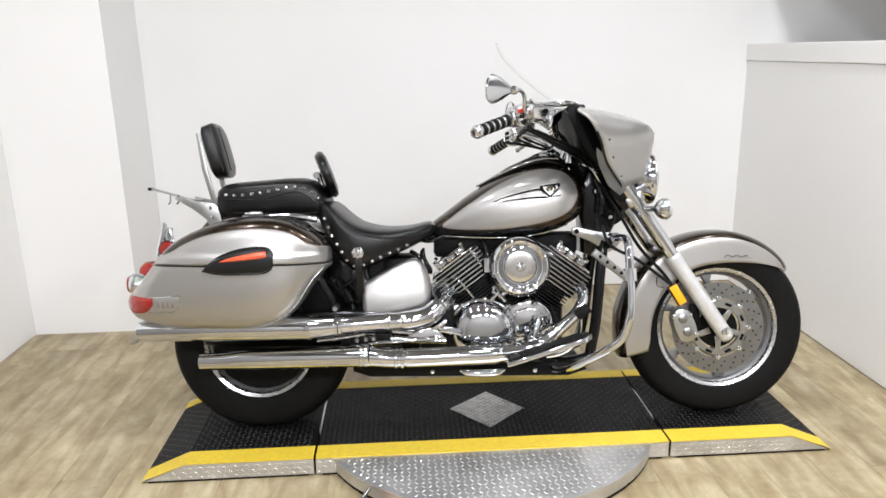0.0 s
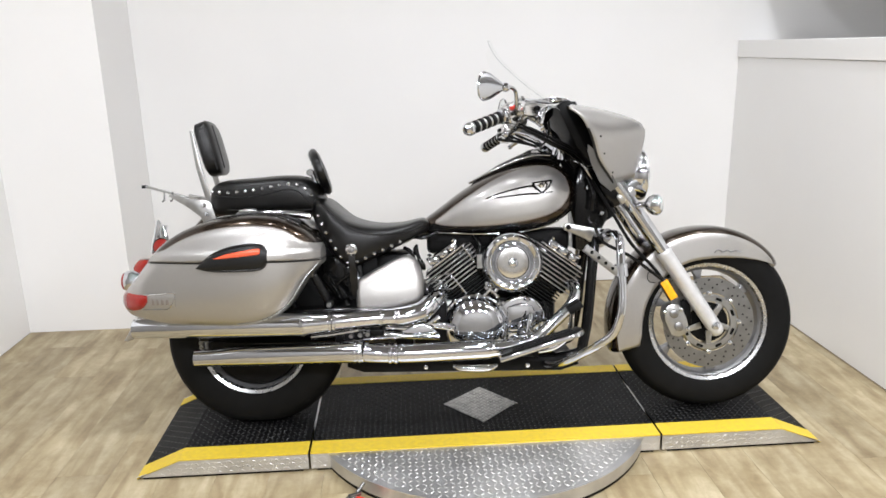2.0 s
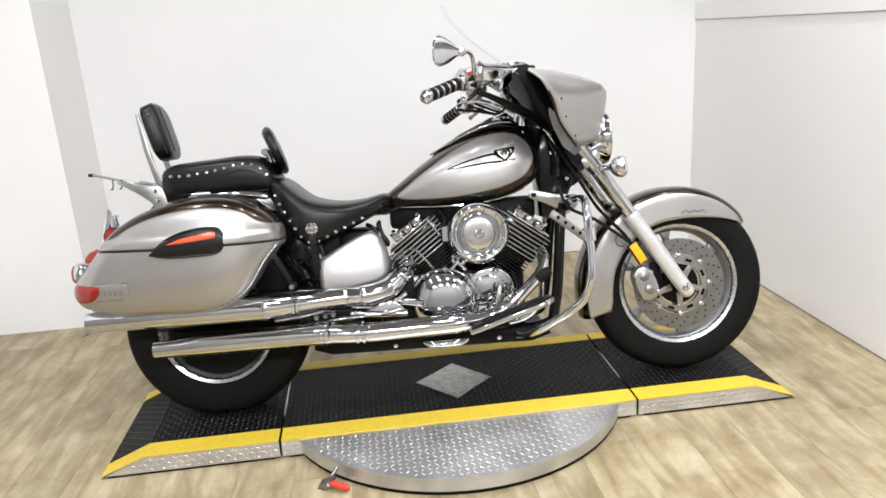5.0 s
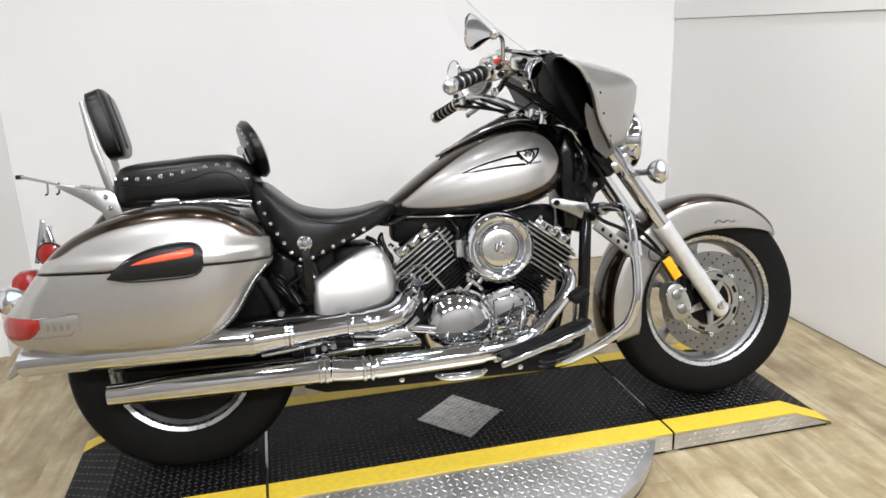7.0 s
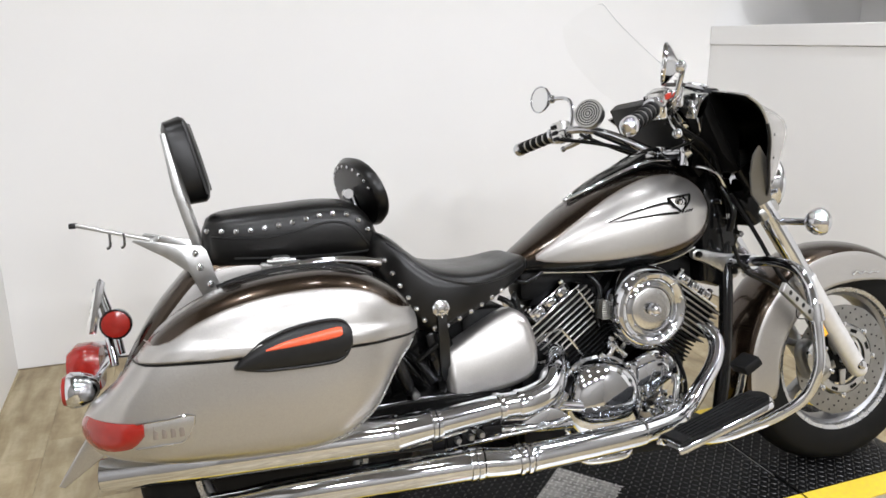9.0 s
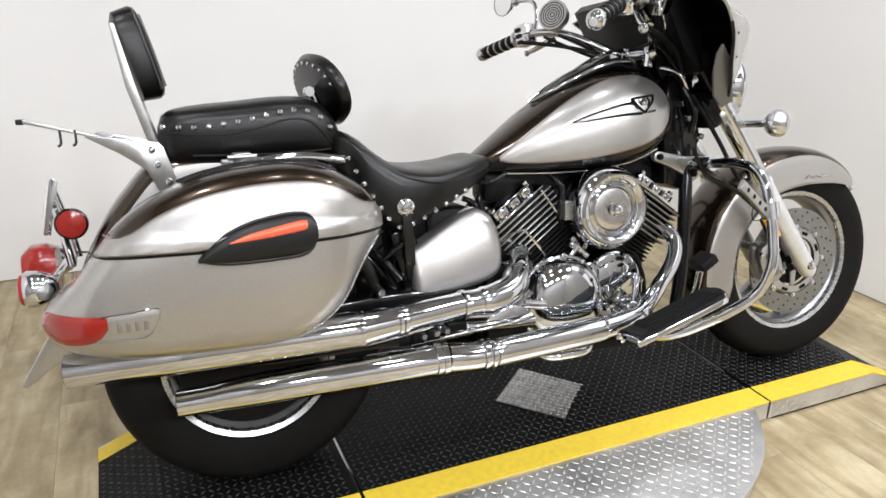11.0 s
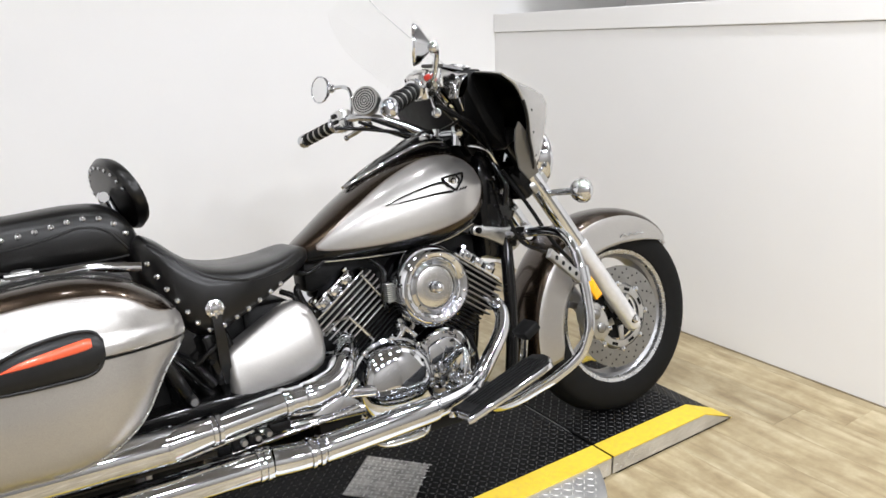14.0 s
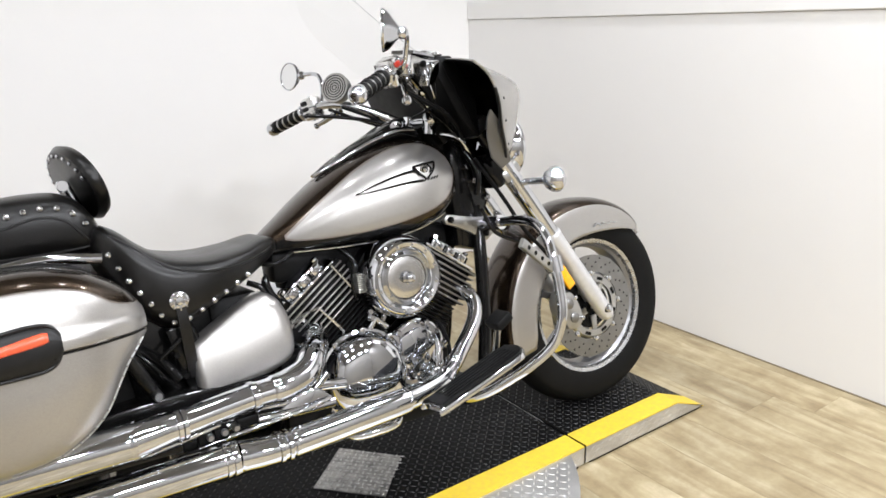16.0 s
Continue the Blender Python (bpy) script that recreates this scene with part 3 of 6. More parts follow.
for sy in (-1, 1):
    y = 0.112 * sy
    part("fork_slider", sweep([(*fork_at(-0.030, y), 0.013), (*fork_at(-0.018, y), 0.024), (*fork_at(0.03, y), 0.0265), (*fork_at(0.30, y), 0.0275), (*fork_at(0.325, y), 0.030), (*fork_at(0.335, y), 0.0275)], segs=24, steps=3), FORKSILVER, bike, "silver cast fork slider")
    part("fork_cover", sweep([(*fork_at(0.336, y), 0.021), (*fork_at(0.345, y), 0.026), (*fork_at(0.62, y), 0.027), (*fork_at(0.63, y), 0.024)], segs=24, steps=3), CHROME, bike, "chrome fork tube cover")
    part("fork_tube", rod(fork_at(0.60, y), fork_at(0.74, y), 0.021, 20), BLACK, bike, "black upper fork tube")
    part("fender_bracket", box((-0.02, -0.006, -0.03), (0.02, 0.006, 0.03), 0.003), CAST, bike, at=pose(fork_at(0.16, 0)[0] + 0.02, 0.082 * sy, fork_at(0.16, 0)[2], 0, -33, 0))
bm = bmesh.new()
for d in (0.575, 0.74):
    p = fork_at(d, 0)
    merge(bm, box((-0.034, -0.135, -0.02), (0.034, 0.135, 0.02), 0.01), pose(*p, 0, -33.8, 0))
part("triple_clamp", bm, CAST, bike, "polished fork clamps")
part("steering_head", rod(fork_at(0.5, 0), fork_at(0.8, 0), 0.036), MATBLACK, bike, at=pose(-0.075, 0, -0.02))
# amber reflector and brake caliper on the right slider
refl = slab([(-0.014, -0.036), (0.014, -0.036), (0.014, 0.036), (-0.014, 0.036)], -0.006, 0.006, 0.002)
part("fork_reflector", refl, AMBER, bike, "amber rectangular fork reflector", at=pose(0.660, -0.152, 0.456, 0, -31, 0))
part("reflector_backing", slab([(-0.018, -0.04), (0.018, -0.04), (0.018, 0.04), (-0.018, 0.04)], -0.004, 0.004, 0.002), PLASTIC, bike, at=pose(0.660, -0.141, 0.456, 0, -31, 0))
cal = part("brake_caliper", slab([(-0.036, -0.050), (-0.010, -0.066), (0.024, -0.058), (0.036, -0.020), (0.030, 0.036), (0.008, 0.058), (-0.022, 0.052), (-0.040, 0.012)], -0.036, 0.022, 0.008, 3), CAST, bike, "silver brake caliper", at=pose(0.697, -0.085, 0.345, 0, -20, 0))
for z in (-0.028, 0.022):
    part("piston_cover", lathe([(0.016, -0.034), (0.016, -0.041), (0.011, -0.044), (0, -0.044)], 20), STEEL, cal, at=pose(-0.002, 0, z))
for x, z in ((-0.030, 0.040), (0.024, -0.045), (0.026, 0.028)):
    part("caliper_bolt", lathe([(0.007, -0.035), (0.007, -0.043), (0.004, -0.045), (0, -0.045)], 8), CHROME, cal, at=pose(x, 0, z))
part("caliper_hanger", slab([(-0.012, -0.05), (0.012, -0.05), (0.016, 0.045), (-0.016, 0.045)], -0.004, 0.010, 0.003), MATBLACK, cal, "black caliper hanger", at=pose(0.052, 0, 0.0, 0, 12, 0))
part("line_clip", sweep([(0.605, -0.150, 0.512), (0.588, -0.154, 0.520), (0.584, -0.154, 0.500), (0.592, -0.152, 0.486), (0.612, -0.150, 0.482)], 0.0016, 6, 5), MATBLACK, bike, "thin wire clip on the brake hose")

# front fender: silver skirts, bronze crown
def fender(name, c, rows, wide, crown, parent, label):
    """rows: angle, outer radius, radius of the skirt's edge, half width."""
    bm = bmesh.new()
    loops = []
    a0, a1 = rows[0][0], rows[-1][0]
    for i in range(61):
        a = a0 + (a1 - a0) * i / 60
        ro, re, hw = lerp_table(rows, a)
        lp = []
        for s in (-1, 1):
            pts = []
            for k in range(8):
                f = k / 7
                r = re + (ro - 0.035 - re) * f
                pts.append((s * hw * (1.0 - 0.06 * f), r))
            for k in range(1, 7):
                f = k / 6
                yy = hw * 0.94 * math.cos(f * math.pi / 2) ** 0.9 if k < 6 else 0
                rr = ro - 0.035 + 0.035 * math.sin(f * math.pi / 2) ** 0.8
                pts.append((s * yy, rr))
            lp += pts if s < 0 else pts[-2::-1]
        loops.append([(c[0] + r * math.cos(radians(a)), y, c[1] + r * math.sin(radians(a))) for y, r in lp])
    n = len(loops[0])
    mid = n // 2
    rings(bm, loops, closed=False, mat=lambda i, j: 1 if abs(j - mid + 0.5) < crown else 0)
    ob = part(name, bm, [SILVER, BRONZE], parent, label)
    mod = ob.modifiers.new("thick", "SOLIDIFY")
    mod.thickness, mod.offset = 0.004, 0.0
    return ob


fender("front_fender", WF, [(39, 0.338, 0.322, 0.045), (46, 0.342, 0.300, 0.070), (60, 0.346, 0.268, 0.084), (75, 0.348, 0.246, 0.088), (92, 0.349, 0.236, 0.089), (100, 0.350, 0.236, 0.089),
                            (130, 0.356, 0.240, 0.090), (160, 0.358, 0.244, 0.090), (188, 0.362, 0.252, 0.088), (197, 0.366, 0.268, 0.084)], 0.09, 5.4, bike, "silver front fender with a bronze crown")
part("fender_script", sweep([(0.84, -0.094, 0.578), (0.855, -0.094, 0.588), (0.87, -0.094, 0.579), (0.885, -0.094, 0.586), (0.90, -0.094, 0.579), (0.915, -0.094, 0.584), (0.93, -0.093, 0.579), (0.94, -0.092, 0.581)], 0.0022, 6, 3), CHROME, bike, "small chrome badge script")

# frame, engine
bm = bmesh.new()
for sy in (-1, 1):
    sweep([(0.44, 0.03 * sy, 0.80), (0.405, 0.09 * sy, 0.56), (0.37, 0.11 * sy, 0.29), (0.31, 0.12 * sy, 0.222), (0.0, 0.125 * sy, 0.212), (-0.30, 0.125 * sy, 0.215), (-0.42, 0.13 * sy, 0.28), (-0.46, 0.12 * sy, 0.50), (-0.36, 0.08 * sy, 0.67)], 0.019, 14, 6, bm)
    sweep([(-0.33, 0.10 * sy, 0.66), (-0.60, 0.11 * sy, 0.66), (-0.95, 0.10 * sy, 0.62)], 0.018, 12, 4, bm)
    sweep([(-0.40, 0.12 * sy, 0.34), (-0.62, 0.125 * sy, 0.33), (-0.80, 0.125 * sy, 0.318)], 0.022, 12, 4, bm)
sweep([(0.42, 0, 0.80), (0.1, 0, 0.70), (-0.35, 0, 0.66)], 0.025, 14, 5, bm)
part("frame", bm, BLACK, bike, "gloss black tubular frame")
bm = bmesh.new()
box((-0.25, -0.10, 0.19), (0.27, 0.10, 0.44), 0.03, bm)
box((-0.36, -0.08, 0.24), (-0.2, 0.08, 0.50), 0.03, bm)
box((-0.15, -0.07, 0.44), (0.02, 0.07, 0.56), 0.02, bm)
box((0.0, -0.06, 0.42), (0.20, 0.06, 0.62), 0.02, bm)
part("crankcase", bm, MATBLACK, bike, "black engine crankcase")
# Three black blocks added as infill, so see-through gaps stay dark.
part("battery_box", box((-0.58, -0.10, 0.40), (-0.36, 0.10, 0.66), 0.02), MATBLACK, bike, "black battery box under the seat")
part("tank_infill", box((-0.19, -0.05, 0.59), (0.33, 0.05, 0.675), 0.02), MATBLACK, bike, "black infill block under the tank")
part("rear_infill", box((-0.37, -0.105, 0.40), (-0.245, 0.10, 0.60), 0.02), MATBLACK, bike, "black infill block behind the rear cylinder")
CRANK = (0.085, 0.30)


def cylinder(name, lean, base, top):
    """A finned cylinder that leans by so many degrees, with a polished head."""
    at = pose(CRANK[0], 0, CRANK[1], 0, lean, 0)
    cyl = part(name, box((-0.088, -0.106, base + 0.085), (0.088, 0.106, top), 0.008, box((-0.070, -0.100, base), (0.070, 0.100, top - 0.02), 0.02)), BLACK, bike, "black finned engine cylinder with bright fin edges", at=at)
    z, k = base + 0.004, 0
    fins = {}
    while z < top - 0.002:
        big = z > base + 0.085
        w = 0.100 if big else 0.078
        key = big
        if key not in fins:
            bm = box((-w, -0.118, 0), (w, 0.118, 0.0042), 0.0012, segs=1)
            for f in bm.faces:
                f.material_index = 1 if abs(f.normal.z) > 0.8 else 0
            fins[key] = part("cooling_fin", bm, [CAST if big else MATBLACK, MATBLACK], cyl, at=pose(0, 0, z))
        else:
            again(fins[key], pose(0, 0, z))
        z += 0.0148 if big else 0.0115
    bm = box((-0.086, -0.112, top), (0.086, 0.112, top + 0.008), 0.003)
    box((-0.064, -0.098, top + 0.008), (0.064, 0.098, top + 0.034), 0.007, bm)
    cover = part("rocker_cover", bm, CHROME, cyl, "chrome rocker cover")
    for x in (-0.040, 0.0, 0.040):
        part("cover_boss", box((x - 0.014, -0.106, top + 0.008), (x + 0.014, -0.094, top + 0.030), 0.004), CHROME, cover)
        # Black pad paints the shade between two bosses.
        part("boss_gap_shade", box((x + 0.0165, -0.1002, top + 0.010), (x + 0.0235, -0.0975, top + 0.028), 0.0008, segs=1), MATBLACK, cover)
        part("head_bolt", lathe([(0.0062, -0.106), (0.0062, -0.112), (0.004, -0.114), (0, -0.114)], 8), CHROME, cover, at=pose(x, 0, top + 0.019))
    part("head_gasket", box((-0.096, -0.1135, top - 0.010), (0.096, 0.1135, top - 0.002), 0.001), MATBLACK, cyl)
    if lean < 0:
        part("fin_tie", rod((0.072, -0.1195, base + 0.105), (0.072, -0.1195, top + 0.004), 0.0042, 10), CHROME, cyl, "bright tie bar across the fins")
    for x in (-0.056, 0.056):
        for y in (-0.088, 0.08):
            part("cover_bolt", lathe([(0.008, top + 0.034), (0.008, top + 0.040), (0.005, top + 0.042), (0, top + 0.042)], 8, "z"), CHROME, cover, at=pose(x, y, 0))
    return cyl


cylinder("rear_cylinder", -36, 0.15, 0.345)
cylinder("front_cylinder", 36, 0.15, 0.345)
bm = sweep([(-0.20, -0.105, 0.50), (-0.155, -0.112, 0.515), (-0.115, -0.115, 0.525), (-0.10, -0.115, 0.515), (-0.03, -0.115, 0.425)], 0.0045, 8, 4)
part("plug_lead", bm, CHROME, bike, "chrome spark plug lead cover")

# round chrome air cleaner
AIR = pose(0.1095, 0, 0.567)
air = part("air_cleaner", lathe([(0.0, -0.08), (0.080, -0.08), (0.099, -0.10), (0.105, -0.115), (0.1075, -0.140), (0.1075, -0.160), (0.105, -0.176), (0.098, -0.192), (0.090, -0.198), (0.080, -0.197), (0.072, -0.190), (0.068, -0.184), (0.064, -0.186), (0.060, -0.190), (0.0565, -0.190), (0.0545, -0.184), (0.0545, -0.178), (0.0, -0.180)], 72), CHROME, bike, "round chrome air cleaner cover", at=AIR)
part("cover_face", lathe([(0.0, -0.181), (0.0540, -0.181), (0.0540, -0.1868), (0.051, -0.1880), (0.03, -0.1885), (0.0, -0.1888)], 64), SATIN, air, "satin polished centre disc")
part("centre_bolt", lathe([(0.016, -0.194), (0.016, -0.201), (0.013, -0.204), (0.0105, -0.204), (0.0105, -0.214), (0.008, -0.216), (0, -0.216)], 24), CHROME, air, "chrome centre bolt")
part("air_filter", lathe([(0.0, -0.03), (0.092, -0.03), (0.096, -0.06), (0.096, -0.098), (0.0, -0.098)], 48), MATBLACK, air, "black pleated filter")
dot = None
for k in range(12):
    a = 2 * math.pi * k / 12 + 0.26
    m = pose(0.0835 * math.cos(a), -0.1955, 0.0835 * math.sin(a))
    dot = again(dot, m) if dot else part("cover_dimple", dome(0.006, 0.003), CHROME, air, at=m)
fin = None
for k in range(9):
    m = pose(-0.012, 0.0, 0.546 + k * 0.0055)
    fin = again(fin, m) if fin else part("intake_fin", box((0.0, -0.155, 0.0), (0.03, -0.085, 0.003), 0.0005), CAST, bike, at=m)

# chrome engine side covers
clutch = part("clutch_cover", lathe([(0.0, -0.09), (0.116, -0.09), (0.116, -0.132), (0.113, -0.138), (0.107, -0.140), (0.105, -0.146), (0.103, -0.160), (0.097, -0.174), (0.084, -0.185), (0.06, -0.192), (0.03, -0.195), (0.0, -0.196)], 64), CHROME, bike, "round domed chrome clutch cover", at=pose(-0.021, 0, 0.334) @ Matrix.Diagonal((1.07, 1.02, 1.05, 1)))
bolt = None
for k in range(9):
    a = 2 * math.pi * k / 9 + 0.1
    m = pose(0.1115 * math.cos(a), -0.138, 0.1115 * math.sin(a))
    bolt = again(bolt, m) if bolt else part("cover_bolt", lathe([(0.008, 0.003), (0.008, -0.006), (0.005, -0.008), (0, -0.008)], 8), CHROME, clutch, at=m)
bm = slab([(0.070, 0.418), (0.105, 0.436), (0.150, 0.446), (0.200, 0.424), (0.226, 0.380), (0.214, 0.318), (0.160, 0.286), (0.085, 0.290)], -0.138, -0.08, 0.010, 2, 3)
timing = part("timing_cover", bm, CHROME, bike, "chrome front engine cover")
part("cover_face", slab([(0.092, 0.404), (0.145, 0.420), (0.184, 0.402), (0.194, 0.370), (0.176, 0.335), (0.100, 0.318)], -0.146, -0.137, 0.005, 2, 2), CHROME, timing, "raised chrome face of the cover")
part("engine_side_plate", slab([(-0.23, 0.24), (0.22, 0.24), (0.235, 0.33), (0.1, 0.42), (-0.14, 0.43), (-0.24, 0.36)], -0.115, -0.08, 0.01), CAST, bike, "polished lower engine case")
for x, z, r in ((-0.135, 0.43, 0.013), (-0.15, 0.32, 0.014), (0.21, 0.30, 0.013), (0.225, 0.355, 0.012), (0.10, 0.262, 0.012), (-0.08, 0.262, 0.012), (0.02, 0.475, 0.012)):
    part("case_fastener", lathe([(0, -0.145), (r * 0.5, -0.145), (r, -0.138), (r, -0.09), (0, -0.09)], 12), CHROME, bike, at=pose(x, 0, z))
bm = box((-0.07, -0.07, 0.175), (0.12, 0.07, 0.21), 0.015)
part("oil_filter", bm, CAST, bike, "bare aluminium oil sump")
part("engine_fitting", sweep([(0.03, -0.125, 0.485), (0.045, -0.13, 0.455), (0.06, -0.13, 0.47)], 0.008, 8, 4), CHROME, bike, "small chrome pipe fitting")
bm = sweep([(-0.185, -0.10, 0.47), (-0.21, -0.11, 0.445), (-0.20, -0.115, 0.41), (-0.175, -0.115, 0.42)], 0.007, 8, 4)
part("engine_fitting", bm, CHROME, bike, "small chrome pipe fitting")

# exhausts
def pipe(name, rows, label, mat=None, segs=24, steps=6):
    return part(name, sweep(rows, segs=segs, steps=steps), mat or CHROME, bike, label)


pipe("rear_header", [(-0.118, -0.10, 0.470, 0.020), (-0.137, -0.15, 0.462, 0.028), (-0.168, -0.20, 0.438, 0.031), (-0.208, -0.235, 0.410, 0.031), (-0.265, -0.255, 0.398, 0.031), (-0.35, -0.268, 0.398, 0.030)], "chrome rear exhaust header")
pipe("upper_muffler", [(-0.335, -0.268, 0.398, 0.0315), (-0.36, -0.272, 0.398, 0.0300), (-0.495, -0.298, 0.394, 0.0300), (-0.510, -0.299, 0.393, 0.0320), (-0.600, -0.309, 0.390, 0.0385), (-0.615, -0.309, 0.390, 0.0385), (-0.95, -0.292, 0.386, 0.038), (-1.08, -0.278, 0.382, 0.034), (-1.170, -0.270, 0.379, 0.033)], "long chrome upper muffler")
pipe("front_header", [(0.285, -0.06, 0.495, 0.018), (0.318, -0.10, 0.485, 0.019), (0.334, -0.135, 0.456, 0.0205), (0.309, -0.168, 0.409, 0.0205), (0.243, -0.20, 0.354, 0.021), (0.18, -0.225, 0.310, 0.023), (0.11, -0.248, 0.288, 0.028), (-0.10, -0.28, 0.280, 0.030), (-0.30, -0.300, 0.282, 0.030)], "chrome front exhaust header")
pipe("lower_muffler", [(-0.29, -0.300, 0.282, 0.031), (-0.34, -0.304, 0.284, 0.032), (-0.40, -0.303, 0.290, 0.034), (-0.435, -0.301, 0.291, 0.0355), (-0.78, -0.268, 0.280, 0.0355), (-0.91, -0.255, 0.272, 0.030), (-0.978, -0.249, 0.269, 0.029)], "long chrome lower muffler")
for x, y, z, r in ((-0.415, -0.3025, 0.2905, 0.038), (-0.43, -0.3015, 0.291, 0.038), (-0.295, -0.300, 0.282, 0.036), (-0.315, -0.302, 0.283, 0.036), (-0.345, -0.269, 0.398, 0.0345), (-0.498, -0.298, 0.393, 0.0345), (-0.510, -0.299, 0.393, 0.0355)):
    part("exhaust_clamp", lathe([(r - 0.004, -0.006), (r, -0.004), (r, 0.004), (r - 0.004, 0.006)], 28, "x"), CHROME, bike, at=pose(x, y, z, 0, 0, 4))
# Flat black discs paint the shade inside the muffler openings.
for x, y, z, r in ((-1.1705, -0.270, 0.379, 0.028), (-0.9785, -0.249, 0.269, 0.025)):
    part("mouth_shade", lathe([(0, 0.0), (r, 0.0), (r, -0.002), (0, -0.002)], 24, "x"), MATBLACK, bike, "flat black disc for the shade in the muffler opening", at=pose(x, y, z, 0, 0, -4))
for rows, rad in (([(-0.30, -0.20, 0.355), (-0.20, -0.21, 0.365), (-0.10, -0.19, 0.345)], 0.014), ([(-0.42, -0.24, 0.345), (-0.30, -0.25, 0.335), (-0.15, -0.24, 0.325)], 0.012), ([(-0.33, -0.235, 0.36), (-0.22, -0.24, 0.355), (-0.15, -0.22, 0.39)], 0.009),
                  ([(-0.47, -0.262, 0.318), (-0.36, -0.266, 0.328), (-0.22, -0.262, 0.335), (-0.16, -0.25, 0.342)], 0.006), ([(-0.58, -0.262, 0.338), (-0.50, -0.262, 0.346), (-0.42, -0.262, 0.358)], 0.010)):
    part("linkage_rod", sweep(rows, rad, 10, 4), CHROME, bike, "chrome linkage rod between the exhausts")
bm = slab([(-0.30, 0.328), (-0.17, 0.330), (-0.165, 0.352), (-0.205, 0.374), (-0.27, 0.352)], -0.252, -0.236, 0.005, 2)
part("linkage_cover", bm, CHROME, bike, "wedge-shaped chrome linkage cover")
for x, z in ((-0.445, 0.340), (-0.415, 0.343), (-0.39, 0.345)):
    part("bracket_stud", lathe([(0, -0.285), (0.006, -0.285), (0.008, -0.280), (0.008, -0.262), (0, -0.262)], 8), STEEL, bike, at=pose(x, 0, z))
bm = box((-0.47, -0.272, 0.322), (-0.44, -0.20, 0.352), 0.004)
box((-0.435, -0.276, 0.326), (-0.405, -0.21, 0.352), 0.004, bm)
box((-0.50, -0.262, 0.318), (-0.36, -0.255, 0.338), 0.002, bm)
part("exhaust_bracket", bm, MATBLACK, bike, "black exhaust bracket")
bm = box((-0.385, -0.27, 0.335), (-0.335, -0.20, 0.360), 0.006)
part("exhaust_bracket", bm, MATBLACK, bike, "black exhaust bracket")

# floorboard, brake pedal, engine guard
for sy in (-1, 1):
    turn = pose(0.195, 0.345 * sy, 0.318, 6 * sy, -17.5, 0)
    edge = [(-0.145, -0.040), (-0.138, -0.050), (0.075, -0.058), (0.115, -0.045), (0.132, -0.010), (0.126, 0.025), (0.10, 0.045), (-0.138, 0.048), (-0.145, 0.038)]
    if sy > 0:
        edge = [(x, -y) for x, y in edge]
    plan = lambda grow, z0, z1, bev: merge(bmesh.new(), slab([(x * grow, -y * grow) for x, y in edge], z0, z1, bev, 3), pose(0, 0, 0, 90, 0, 0))
    fb = part("floorboard", plan(1.0, -0.010, 0.007, 0.004), CHROME, bike, "chrome-edged floorboard", at=turn)
    part("rubber_pad", plan(0.955, 0.0065, 0.014, 0.003), GRIP, fb, "ribbed black rubber pad")
    rib = None
    for k in range(6):
        m = pose(-0.005, -0.036 + 0.0145 * k, 0.0145)
        rib = again(rib, m) if rib else part("pad_rib", box((-0.104, -0.004, -0.001), (0.104, 0.004, 0.002), 0.001, segs=1), GRIP, fb, at=m)
    part("board_mount", rod((0.12, 0.13 * sy, 0.24), (0.17, 0.30 * sy, 0.275), 0.013), MATBLACK, bike)
    guard = sweep([(0.415, 0.070 * sy, 0.648), (0.435, 0.12 * sy, 0.652), (0.452, 0.21 * sy, 0.662), (0.447, 0.30 * sy, 0.655), (0.441, 0.350 * sy, 0.620), (0.438, 0.374 * sy, 0.556), (0.440, 0.384 * sy, 0.49), (0.434, 0.390 * sy, 0.42), (0.413, 0.372 * sy, 0.350), (0.362, 0.340 * sy, 0.301), (0.318, 0.295 * sy, 0.263), (0.275, 0.247 * sy, 0.228), (0.24, 0.19 * sy, 0.205), (0.21, 0.12 * sy, 0.20)], 0.0135, 18, 6)
    part("engine_guard", guard, CHROME, bike, "chrome tubular engine guard")
part("guard_bracket", slab([(0.302, 0.676), (0.304, 0.688), (0.314, 0.694), (0.330, 0.692), (0.400, 0.676), (0.462, 0.670), (0.472, 0.660), (0.472, 0.634), (0.455, 0.616), (0.436, 0.604), (0.418, 0.606), (0.406, 0.618), (0.380, 0.636), (0.330, 0.660), (0.308, 0.668)], -0.088, -0.070, 0.004, 2), CAST, bike, "polished guard mounting plate")
for x, z in ((0.319, 0.680), (0.432, 0.625)):
    part("guard_bolt", lathe([(0, -0.10), (0.006, -0.10), (0.009, -0.096), (0.009, -0.086), (0, -0.086)], 14), MATBLACK, bike, at=pose(x, 0, z))
strap = part("guard_step", slab([(-0.075, -0.012), (0.07, -0.012), (0.07, 0.012), (-0.075, 0.012)], -0.007, 0.007, 0.003), CAST, bike, "perforated aluminium guard strap", at=pose(0.374, -0.392, 0.588, 0, 37, 14))
# Black discs on the solid strap paint the shade in its holes.
for k in range(4):
    part("strap_hole_shade", lathe([(0, -0.0076), (0.006, -0.0076), (0.006, -0.0066), (0, -0.0066)], 10), MATBLACK, strap, at=pose(-0.05 + 0.030 * k, 0, 0))
part("guard_collar", rod((0.4352, -0.095, 0.6505), (0.4445, -0.155, 0.6568), 0.0205, 18), CHROME, bike, "chrome collar round the guard tube")
part("guard_clamp", rod((0.438, -0.370, 0.575), (0.439, -0.377, 0.535), 0.021, 18), CHROME, bike, "chrome guard clamp")
